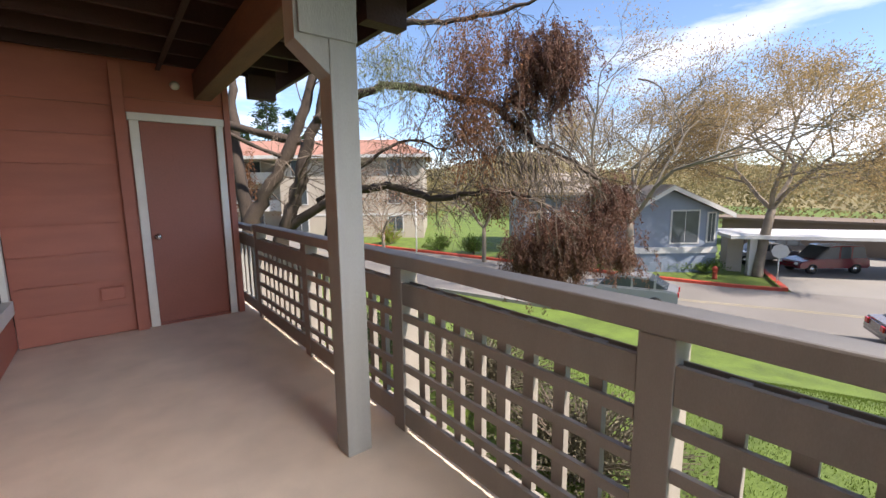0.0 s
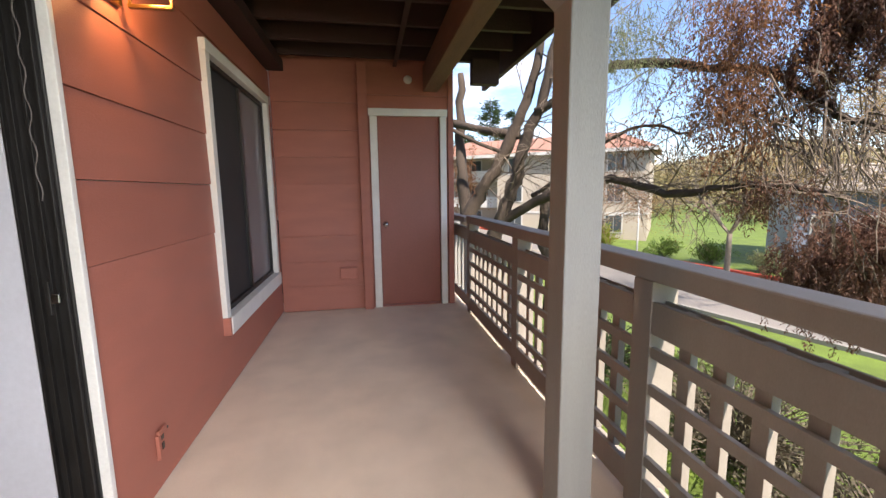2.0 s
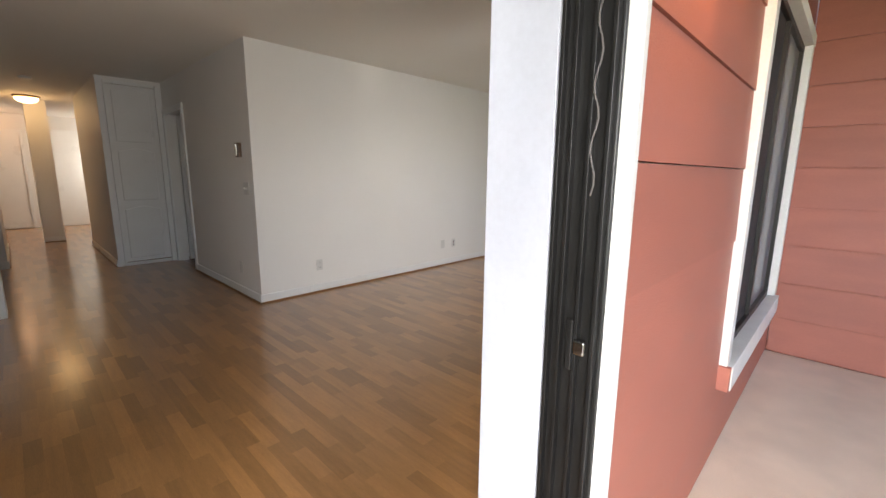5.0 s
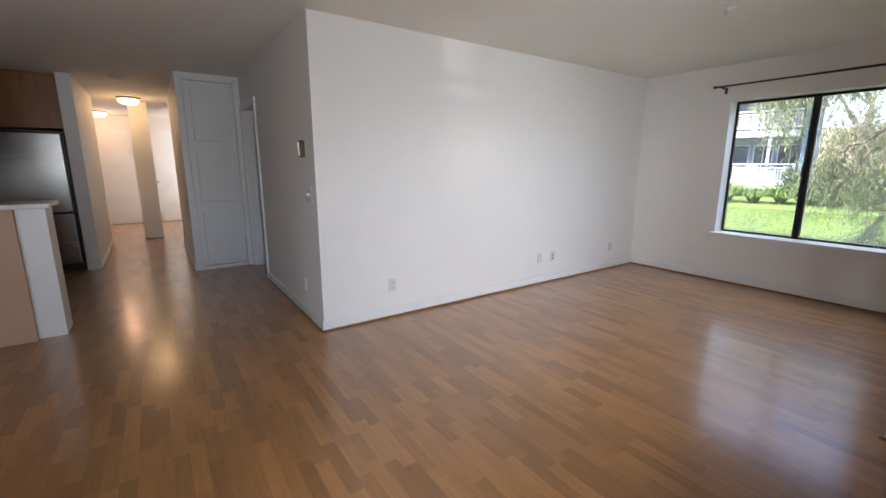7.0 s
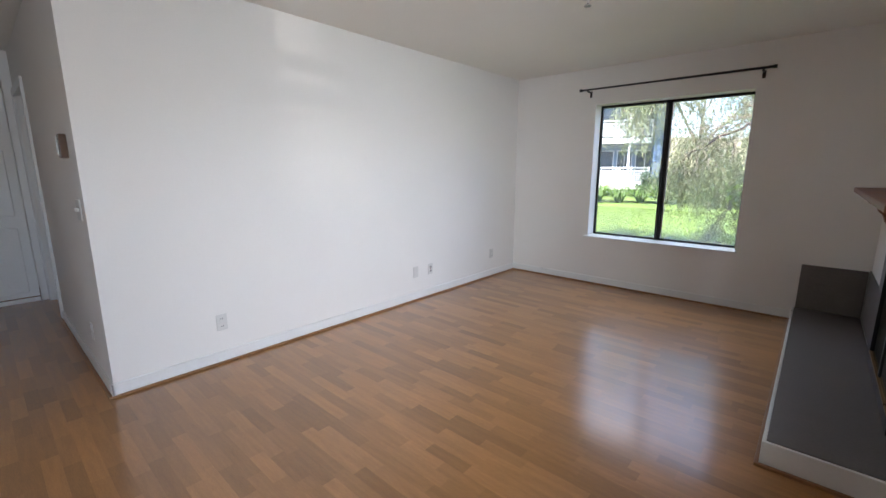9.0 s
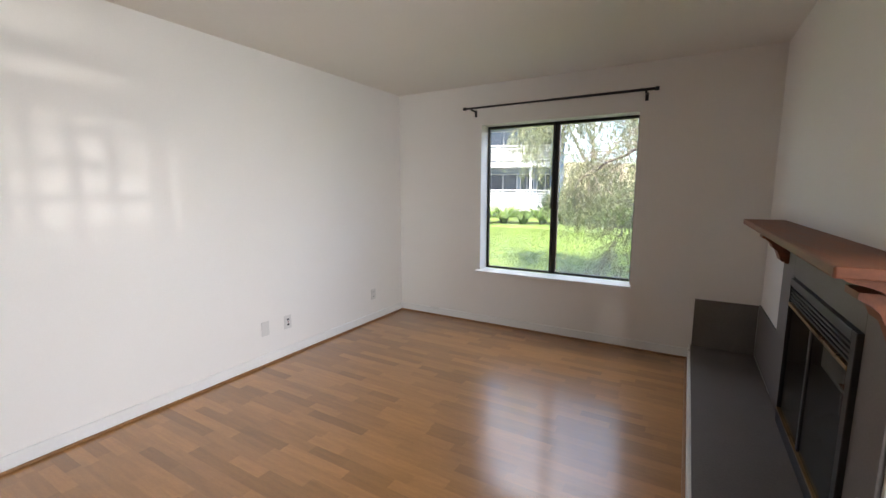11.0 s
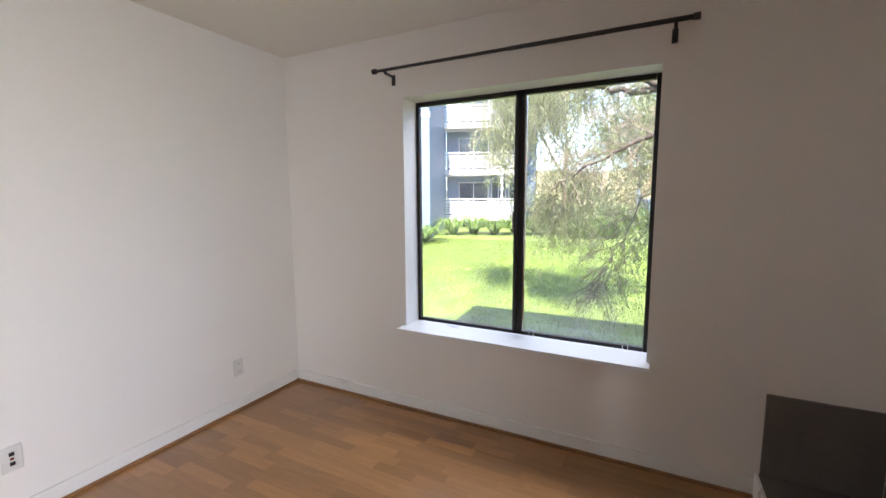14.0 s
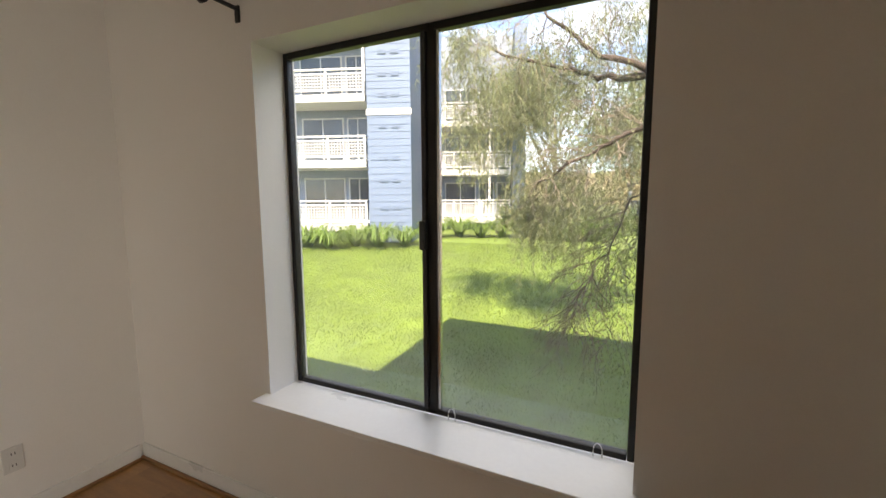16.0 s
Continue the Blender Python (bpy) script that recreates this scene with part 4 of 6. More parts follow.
# ---------------------------------------------------------------- ground, street, kerbs
NU, NV = Vector((0.914, 0.405)), Vector((-0.405, 0.914))     # across and along the street


def smooth01(v):
    v = min(max(v, 0.0), 1.0)
    return v * v * (3 - 2 * v)


def gz(x, y):
    """Height of the ground: a lawn beside the house that falls away to the street."""
    u = x * NU.x + y * NU.y
    t = smooth01((u - 6.0 - max(0.0, y - 15.0) * 0.35) / 10.0)
    lawn = -1.3 + 0.95 * smooth01((y - 8.0) / 15.0)
    street = -4.3 + min(max((y - 8.0) * 0.045, 0), 1.6)
    return lawn * (1 - t) + street * t


def uv(u, v):
    return NU.x * u + NV.x * v, NU.y * u + NV.y * v


def ribbon(name, u0, u1, v0, v1, material, lift, label, cat, side=0.0, step=2.0):
    """A strip along the street laid on the ground; side: depth of its skirts."""
    bm = bmesh.new()
    n = max(1, int((v1 - v0) / step))
    m = max(1, int((u1 - u0) / 3))
    rows_ = []
    for j in range(n + 1):
        v = v0 + (v1 - v0) * j / n
        row = []
        for i in range(m + 1):
            x, y = uv(u0 + (u1 - u0) * i / m, v)
            row.append(bm.verts.new((x, y, gz(x, y) + lift)))
        if side:
            x, y = uv(u0, v)
            row.insert(0, bm.verts.new((x, y, gz(x, y) + lift - side)))
            x, y = uv(u1, v)
            row.append(bm.verts.new((x, y, gz(x, y) + lift - side)))
        rows_.append(row)
    for a, b in zip(rows_, rows_[1:]):
        for i in range(len(a) - 1):
            bm.faces.new((a[i], a[i + 1], b[i + 1], b[i]))
    bmesh.ops.recalc_face_normals(bm, faces=bm.faces)
    return tagged(part(name, bm, material), label, cat, "", "structure")


bm = bmesh.new()
axis = [-400 + 20 * i for i in range(17)] + [-62 + 2 * i for i in range(71)] + [100 + 20 * i for i in range(16)]
grid = [[bm.verts.new((x, y, gz(x, y))) for y in axis] for x in axis]
for i in range(len(axis) - 1):
    for j in range(len(axis) - 1):
        bm.faces.new((grid[i][j], grid[i + 1][j], grid[i + 1][j + 1], grid[i][j + 1]))
tagged(part("ground", bm, LAWN, smooth=True), "bright green lawn falling away to the street", "lawn", "", "structure")
ribbon("road", 19.6, 28.2, -70, 80, ASPHALT, 0.05, "worn grey asphalt street", "road")
ribbon("parking_lot", 28.2, 62, -60, -7.0, LOT, 0.055, "pale sunlit paving of the car park", "pavement")
ribbon("kerb", 28.2, 28.5, -6.6, 70, KERB, 0.21, "raised red painted kerb", "kerb", 0.2)
ribbon("kerb", 28.5, 44, -6.9, -6.6, KERB, 0.21, "raised red painted kerb", "kerb", 0.2)
ribbon("kerb", 19.4, 19.6, -70, 80, LOT, 0.16, "raised concrete kerb", "kerb", 0.2)
ribbon("road_line", 23.9, 24.0, -70, 80, mat("worn_line_paint", (0.42, 0.37, 0.24), 0.8, 0.7, 1, 0.6, 0, 20), 0.058, "faded yellow centre line", "road marking")
ribbon("road_line", 24.15, 24.25, -70, 80, bpy.data.materials["worn_line_paint"], 0.058, "faded yellow centre line", "road marking")

# grass blades on the nearest lawn
def blades(name, x0, x1, y0, y1, n, h, material, seed, label):
    r = np.random.RandomState(seed)
    xs, ys = r.uniform(x0, x1, n), r.uniform(y0, y1, n)
    vs, fs = np.zeros((n * 3, 3)), []
    ang, lean, hh = r.uniform(0, 6.28, n), r.uniform(-0.5, 0.5, (n, 2)), h * r.uniform(0.5, 1.2, n)
    zs = np.array([gz(a, b) for a, b in zip(xs, ys)])
    w = 0.005
    vs[0::3] = np.stack([xs - w * np.cos(ang), ys - w * np.sin(ang), zs], 1)
    vs[1::3] = np.stack([xs + w * np.cos(ang), ys + w * np.sin(ang), zs], 1)
    vs[2::3] = np.stack([xs + lean[:, 0] * hh, ys + lean[:, 1] * hh, zs + hh], 1)
    me = bpy.data.meshes.new(name)
    me.from_pydata(vs.tolist(), [], np.arange(n * 3).reshape(-1, 3).tolist())
    me.materials.append(material)
    return tagged(new(name, me), label, "grass", "", "stuff")


blades("grass", -17, 4, 8.0, 22.0, 260000, 0.045, GRASS, 3, "short bright green mown grass")
blades("grass", 2.4, 14, -6, 8.0, 150000, 0.04, GRASS, 4, "short bright green mown grass")


# ---------------------------------------------------------------- plants
def tube(bm, pts, r0, r1, seg=6, rough=0.0, rng_=None):
    """A tapering limb along a polyline."""
    pts = [Vector(p) for p in pts]
    rings = []
    n = len(pts)
    for i, p in enumerate(pts):
        d = (pts[min(i + 1, n - 1)] - pts[max(i - 1, 0)]).normalized()
        side = d.cross(Vector((0.31, 0.17, 0.93))).normalized()
        up = side.cross(d)
        r = r0 + (r1 - r0) * i / (n - 1)
        ring = []
        for k in range(seg):
            a = 2 * math.pi * k / seg
            q = r * (1 + (rng_.uniform(-rough, rough) if rough else 0))
            ring.append(bm.verts.new(p + side * math.cos(a) * q + up * math.sin(a) * q))
        rings.append(ring)
    for a, b in zip(rings, rings[1:]):
        for k in range(seg):
            bm.faces.new((a[k], a[(k + 1) % seg], b[(k + 1) % seg], b[k]))
    bm.faces.new(rings[0][::-1])
    bm.faces.new(rings[-1])


def bend(pts, n):
    """A smooth line with n points through the given ones."""
    P = [Vector(p) for p in pts]
    res = []
    for i in range(n):
        t = i / (n - 1) * (len(P) - 1)
        k = min(int(t), len(P) - 2)
        f = t - k
        p0, p1, p2, p3 = P[max(k - 1, 0)], P[k], P[k + 1], P[min(k + 2, len(P) - 1)]
        res.append(0.5 * ((2 * p1) + (p2 - p0) * f + (2 * p0 - 5 * p1 + 4 * p2 - p3) * f * f + (3 * p1 - p0 - 3 * p2 + p3) * f ** 3))
    return res


def leaf_mesh(name, pos, ways, length, width, material, parent=None, label="", seed=1):
    """Many narrow leaves, one quad each: places, the way each points, size."""
    pos, ways = np.array(pos, dtype=float), np.array(ways, dtype=float)
    r = np.random.RandomState(seed)
    n = len(pos)
    ways /= np.linalg.norm(ways, axis=1)[:, None] + 1e-9
    side = np.cross(ways, r.normal(size=(n, 3)))
    side /= np.linalg.norm(side, axis=1)[:, None] + 1e-9
    ln = (length * r.uniform(0.6, 1.3, n))[:, None]
    wd = (width * r.uniform(0.7, 1.3, n))[:, None]
    vs = np.zeros((n * 4, 3))
    vs[0::4] = pos
    vs[1::4] = pos + ways * ln * 0.5 + side * wd * 0.5
    vs[2::4] = pos + ways * ln
    vs[3::4] = pos + ways * ln * 0.5 - side * wd * 0.5
    if parent:
        vs -= np.array(origin_of(parent))
    me = bpy.data.meshes.new(name)
    me.from_pydata(vs.tolist(), [], np.arange(n * 4).reshape(-1, 4).tolist())
    me.materials.append(material)
    ob = new(name, me)
    if parent:
        ob.parent = parent
    if label:
        ob["label"] = label
    return ob


def strands(rng_, bm, start, n_seg, length, droop, r, pos, ways, per, spread):
    """A hanging twig with leaves along it."""
    p = Vector(start)
    d = Vector((rng_.uniform(-1, 1), rng_.uniform(-1, 1), rng_.uniform(-0.4, 0.5))).normalized()
    pts = [p.copy()]
    for _ in range(n_seg):
        d = (d + Vector((rng_.uniform(-0.35, 0.35), rng_.uniform(-0.35, 0.35), -droop))).normalized()
        p = p + d * length / n_seg
        pts.append(p.copy())
        for _k in range(per):
            q = p + Vector((rng_.gauss(0, spread), rng_.gauss(0, spread), rng_.gauss(0, spread)))
            pos.append(q)
            ways.append(d * 0.6 + Vector((rng_.uniform(-1, 1), rng_.uniform(-1, 1), rng_.uniform(-1.3, 0.2))))
    if bm is not None:
        tube(bm, pts, r, r * 0.4, 3)


def fork(rng_, bm, p, d, length, r, level, tips, up=0.1, spread=0.75, seg=5):
    """A limb that forks on and on into fine twigs; tips collects the ends."""
    pts = [Vector(p)]
    d = Vector(d).normalized()
    for _ in range(3):
        d = (d + Vector((rng_.uniform(-0.22, 0.22), rng_.uniform(-0.22, 0.22), rng_.uniform(-0.15, 0.15) + up * 0.3))).normalized()
        pts.append(pts[-1] + d * length / 3)
    tube(bm, pts, r, r * 0.62, seg if level > 2 else 3)
    if level == 0:
        tips.append((pts[-1], d))
        return
    for k in range(3 if level > 1 else 4):
        nd = (d + Vector((rng_.uniform(-1, 1), rng_.uniform(-1, 1), rng_.uniform(-0.7, 0.8) + up)) * spread).normalized()
        at = pts[-1] if k < 2 else pts[2]
        fork(rng_, bm, at, nd, length * rng_.uniform(0.62, 0.8), r * 0.58, level - 1, tips, up, spread, seg)
    if level <= 2:
        tips.append((pts[-1], d))


def bare_tree(name, base, height, lean, seed, label, material, leaf, n_leaf, level=5, trunk_r=0.28, leaf_l=0.16, cloud=0.55):
    rng_ = random.Random(seed)
    t = thing(name, base, label, "tree")
    bm = bmesh.new()
    b = Vector(base)
    fork_at = b + Vector((lean[0], lean[1], 1)) * height * 0.3
    tube(bm, bend([b - Vector((0, 0, 0.3)), b + Vector((lean[0] * 0.3, lean[1] * 0.3, 0.5)) * height * 0.22, fork_at], 7), trunk_r, trunk_r * 0.72, 9, 0.1, rng_)
    part("trunk", bm, material, t, smooth=True)
    bm = bmesh.new()
    tips = []
    for k in range(4):
        a = k * 1.57 + rng_.uniform(-0.5, 0.5)
        fork(rng_, bm, fork_at, (math.cos(a) * 0.75 + lean[0], math.sin(a) * 0.75 + lean[1], 0.85), height * 0.25, trunk_r * 0.5, level, tips, 0.0, 0.85)
    tagged(part("branchwork", bm, material, t), kind="stuff")
    pos, ways = [], []
    for k in range(n_leaf):
        p, d = tips[rng_.randrange(len(tips))]
        pos.append(p + Vector((rng_.gauss(0, cloud), rng_.gauss(0, cloud), rng_.gauss(0, cloud * 0.8))))
        ways.append(d + Vector((rng_.uniform(-1, 1), rng_.uniform(-1, 1), rng_.uniform(-1, 1))))
    tagged(leaf_mesh("crown", pos, ways, leaf_l, leaf_l * 0.45, leaf, t, seed=seed), kind="stuff")
    return t


# the old tree beside the balcony: crooked limbs, drooping dead foliage
rng = random.Random(11)
big = thing("old_tree", (4.4, 10.9, gz(4.4, 10.9)), "old crooked tree with grey bark and drooping dead brown leaves", "tree")
CROOKED = [
    ([(3.6, 11.3, -2.4), (3.5, 11.3, -0.5), (3.62, 11.29, 0.57), (3.95, 11.07, 1.3), (4.35, 10.82, 2.09), (4.75, 10.58, 3.02), (5.08, 10.43, 4.07), (5.38, 10.33, 5.6)], 0.25, 0.09),
    ([(3.62, 11.4, 0.3), (3.58, 11.92, 1.83), (3.62, 12.31, 3.2), (3.75, 12.63, 4.6)], 0.21, 0.09),
    ([(4.1, 10.9, -2.6), (4.1, 10.8, -0.5), (4.3, 10.65, 0.5), (4.55, 10.45, 1.3), (4.70, 10.36, 1.9), (4.86, 10.25, 2.64), (5.1, 10.06, 3.33), (5.5, 9.8, 5.2)], 0.24, 0.10),
    ([(4.15, 10.8, 0.3), (5.07, 9.77, 1.08), (5.73, 8.9, 1.4), (6.11, 8.2, 1.42), (6.63, 7.33, 1.19), (7.03, 6.62, 1.28), (7.44, 5.89, 1.28), (7.75, 5.2, 1.1)], 0.14, 0.035),
    ([(5.01, 10.09, 3.12), (5.95, 9.14, 3.75), (6.58, 8.33, 3.82), (7.24, 7.43, 3.5), (7.76, 6.66, 3.24), (8.01, 6.02, 2.63), (8.16, 5.51, 2.24), (8.39, 4.95, 1.92), (8.61, 4.42, 1.5)], 0.12, 0.03),
    ([(5.3, 10.02, 4.17), (5.92, 9.26, 5.08), (6.58, 8.29, 5.21), (7.17, 7.34, 5.12), (7.9, 6.31, 5.21), (8.57, 5.36, 5.5)], 0.10, 0.03),
    ([(5.0, 10.2, 1.1), (5.99, 9.32, 2.06), (6.35, 8.79, 2.44), (6.77, 8.17, 2.57), (7.12, 7.52, 2.27)], 0.06, 0.02),
    ([(5.6, 10.7, 1.3), (5.46, 10.6, 0.1), (5.6, 10.3, -1.2), (5.5, 10.3, -3.4)], 0.13, 0.2),
    # limbs that reach across to the far window
    ([(4.75, 10.6, 2.6), (2.6, 12.6, 3.3), (0.6, 13.3, 3.2), (-0.9, 12.95, 3.3), (-1.84, 13.02, 3.36), (-2.55, 13.03, 3.6), (-3.78, 13.2, 4.1)], 0.13, 0.02),
    ([(-0.9, 12.95, 3.3), (-1.99, 12.75, 3.65), (-2.52, 12.78, 4.13), (-3.1, 12.83, 4.7)], 0.06, 0.015),
    ([(2.6, 12.6, 3.3), (0.2, 13.1, 2.85), (-1.31, 12.77, 2.53), (-1.78, 12.8, 2.32), (-2.28, 12.8, 2.08), (-2.9, 12.77, 1.7)], 0.07, 0.012),
    ([(0.9, 11.2, 2.9), (-0.5, 10.1, 2.1), (-1.2, 9.68, 1.61), (-1.44, 9.45, 1.18), (-1.63, 9.25, 0.81), (-1.74, 9.11, 0.5)], 0.014, 0.004),
    ([(4.4, 10.7, 2.2), (2.6, 11.2, 3.0), (0.9, 11.2, 2.9)], 0.06, 0.03),
]
lines = []
for k, (pts, r0, r1) in enumerate(CROOKED):
    bm = bmesh.new()
    ln2 = bend(pts, len(pts) * 4)
    ln2 = [p + Vector((rng.gauss(0, 0.02), rng.gauss(0, 0.02), rng.gauss(0, 0.02))) for p in ln2]
    lines.append(ln2)
    tube(bm, ln2, r0 * 0.9, r1, 10 if r0 > 0.05 else 5, 0.2, rng)
    part("trunk" if k < 3 else "limb", bm, BARK, big, smooth=True)
# twigs off the limbs, bare and curling
bm = bmesh.new()
tips = []
for k in (3, 4, 5, 6):
    for p in lines[k][8:]:
        for _ in range(2):
            d = Vector((rng.uniform(-1, 1), rng.uniform(-1, 1), rng.uniform(-0.9, 0.7)))
            fork(rng, bm, p, d, rng.uniform(0.35, 0.8), 0.016, 2, tips, -0.15, 0.8, 4)
for k in (8, 9, 10):
    for p in lines[k][9:]:
        for _ in range(2):
            d = Vector((rng.uniform(-1, 0.4), rng.uniform(-1, 1), rng.uniform(-0.7, 0.6)))
            fork(rng, bm, p, d, rng.uniform(0.3, 0.6), 0.010, 2, tips, -0.1, 0.8, 4)
for k in (0, 2):
    for p in lines[k][12::2]:
        fork(rng, bm, p, Vector((rng.uniform(-0.3, 1), rng.uniform(-1, 0.2), rng.uniform(-0.5, 0.6))), rng.uniform(0.5, 1.0), 0.022, 3, tips, -0.1, 0.7, 4)
for p in lines[11][8:]:
    for _ in range(3):
        fork(rng, bm, p, Vector((rng.uniform(-1, 0.3), rng.uniform(-0.5, 0.5), rng.uniform(-1.0, 0.0))), rng.uniform(0.16, 0.3), 0.005, 2, tips, -0.25, 0.6, 3)
tagged(part("twig_growth", bm, TWIG, big), kind="stuff")
# dead foliage hanging in clumps: centre, half sizes, number of strands
def clump(name, centre, half, n, material, label, seed, length=0.5, per=7, leaf=(0.085, 0.022), droop=0.5, wood=TWIG):
    rr = random.Random(seed)
    bm = bmesh.new()
    pos, ways = [], []
    for _ in range(n):
        v = Vector((rr.gauss(0, 0.5), rr.gauss(0, 0.5), rr.gauss(0, 0.5)))
        s = Vector(centre) + Vector((v.x * half[0], v.y * half[1], v.z * half[2]))
        strands(rr, bm if rr.random() < 0.5 else None, s, 6, length * rr.uniform(0.6, 1.3), droop, 0.004, pos, ways, per, 0.03)
    tagged(part("twig_spray", bm, wood, big), kind="stuff")
    tagged(leaf_mesh(name, pos, ways, leaf[0], leaf[1], material, big, label, seed), label, kind="stuff")


clump("leaf_clump", (9.51, 5.75, 0.26), (0.95, 1.1, 0.72), 850, DEAD, "dead dark brown leaves", 21)
clump("leaf_clump", (8.97, 6.11, -0.28), (0.7, 0.8, 0.6), 520, DEAD, "dead dark brown leaves", 22)
clump("leaf_clump", (10.36, 5.21, 1.16), (0.4, 0.45, 0.5), 320, DEAD, "dead dark brown leaves", 23)
clump("leaf_clump", (10.49, 4.79, -0.16), (0.2, 0.25, 0.3), 60, DEAD, "dead dark brown leaves", 24)
for i, (c, n) in enumerate((((8.05, 5.35, 4.45), 90), ((8.15, 5.0, 4.1), 100), ((7.95, 5.7, 3.95), 110), ((8.25, 5.15, 3.55), 80), ((7.85, 5.95, 4.5), 60))):
    clump("leaf_clump", c, (0.30, 0.34, 0.42), n, DEAD, "dead dark brown leaves", 250 + i, 0.6)
clump("leaf_clump", (7.8, 5.9, 3.3), (0.35, 0.5, 0.6), 130, DEAD, "dead dark brown leaves", 26)
clump("leaf_clump", (6.95, 6.5, 4.1), (0.6, 0.75, 1.0), 420, RUST, "dead rust-coloured leaves", 27, 0.8, 3)
clump("leaf_clump", (6.9, 6.5, 2.7), (0.5, 0.65, 0.8), 260, RUST, "dead rust-coloured leaves", 28, 0.6, 3)
clump("leaf_clump", (7.3, 6.0, 1.3), (0.4, 0.8, 0.3), 70, DEAD, "dead dark brown leaves", 29, 0.5, 4)
clump("leaf_clump", (5.75, 7.6, 4.1), (0.6, 0.8, 0.6), 170, GREYLEAF, "feathery grey-green leaves", 30, 0.7, 4, (0.10, 0.012))
clump("leaf_clump", (6.3, 7.9, 2.6), (0.6, 0.8, 0.6), 50, RUST, "dead rust-coloured leaves", 31, 0.6, 2)
clump("leaf_clump", (3.9, 13.2, 1.8), (0.5, 0.6, 1.0), 120, RUST, "rust and green leaves", 32, 0.6, 4)
# bare twigs hanging between the two big clumps
bm = bmesh.new()
for _ in range(180):
    p = Vector((7.8, 6.0, 2.4)) + Vector((rng.gauss(0, 0.5), rng.gauss(0, 0.75), rng.gauss(0, 0.45)))
    pts = [p]
    d = Vector((rng.uniform(-0.4, 0.4), rng.uniform(-0.8, 0.3), rng.uniform(-0.6, 0.1)))
    for _k in range(6):
        d = (d + Vector((rng.uniform(-0.25, 0.25), rng.uniform(-0.25, 0.25), -0.28))).normalized()
        pts.append(pts[-1] + d * rng.uniform(0.12, 0.26))
    tube(bm, pts, rng.uniform(0.008, 0.02), 0.004, 4)
tagged(part("hanging_twig_growth", bm, TWIG, big), kind="stuff")
# foliage outside the far window
for i, (c, h, n) in enumerate((((-4.3, 12.9, 4.3), (0.7, 0.6, 0.8), 170), ((-4.1, 13.0, 3.0), (0.5, 0.5, 0.9), 150), ((-3.4, 13.2, 3.3), (0.7, 0.6, 0.8), 150), ((-3.0, 13.3, 2.2), (0.7, 0.6, 0.7), 150),
                               ((-2.3, 13.3, 2.3), (0.7, 0.6, 0.6), 100), ((-2.6, 13.0, 4.1), (0.9, 0.6, 0.6), 110), ((-1.6, 13.6, 4.6), (0.7, 0.6, 0.5), 90), ((-3.2, 13.6, 1.4), (0.6, 0.5, 0.6), 110), ((-1.9, 13.6, 1.6), (0.6, 0.5, 0.6), 70),
                               ((-2.2, 13.2, 3.3), (0.8, 0.6, 0.7), 130), ((-1.4, 13.4, 2.7), (0.7, 0.6, 0.7), 110), ((-1.1, 13.5, 3.7), (0.6, 0.6, 0.6), 90), ((-2.7, 13.6, 1.1), (0.7, 0.5, 0.5), 110))):
    clump("leaf_spray", c, h, n, GREYLEAF, "narrow grey-green drooping leaves", 60 + i, 0.75, 5, (0.11, 0.012), 0.6)
clump("leaf_spray", (-1.6, 9.3, 0.55), (0.28, 0.25, 0.35), 60, TWIG, "dry grey twigs and seed heads", 80, 0.45, 3, (0.035, 0.006), 0.45)
clump("leaf_spray", (-1.3, 9.6, 1.2), (0.25, 0.25, 0.4), 45, GREYLEAF, "narrow grey-green drooping leaves", 81, 0.5, 3, (0.08, 0.010), 0.5)

# street trees
bare_tree("street_tree", (20.3, 9.6, gz(20.3, 9.6)), 13.0, (0.0, 0.05), 5, "bare pale street tree with a few dry leaves", PALEBARK, GOLD, 26000, 5, 0.24, 0.10, 0.4)
bare_tree("street_tree", (32.2, 7.5, gz(32.2, 7.5)), 14.0, (0.16, -0.06), 6, "wind-bent street tree with golden dry leaves", PALEBARK, GOLD, 52000, 5, 0.32, 0.12, 0.45)
bare_tree("street_tree", (26.8, 14.5, gz(26.8, 14.5)), 12.0, (0.1, -0.1), 8, "pale street tree with golden dry leaves", PALEBARK, GOLD, 36000, 5, 0.26, 0.11, 0.4)
bare_tree("street_tree", (15.0, 24.0, gz(15.0, 24.0)), 7.0, (0.0, 0.0), 9, "bare tree with reddish dry leaves", PALEBARK, RUST, 7000, 4, 0.16, 0.09, 0.35)
bare_tree("street_tree", (21.0, 20.5, gz(21.0, 20.5)), 8.0, (0.0, 0.0), 10, "bare tree with golden dry leaves", PALEBARK, GOLD, 7000, 4, 0.18, 0.09, 0.35)


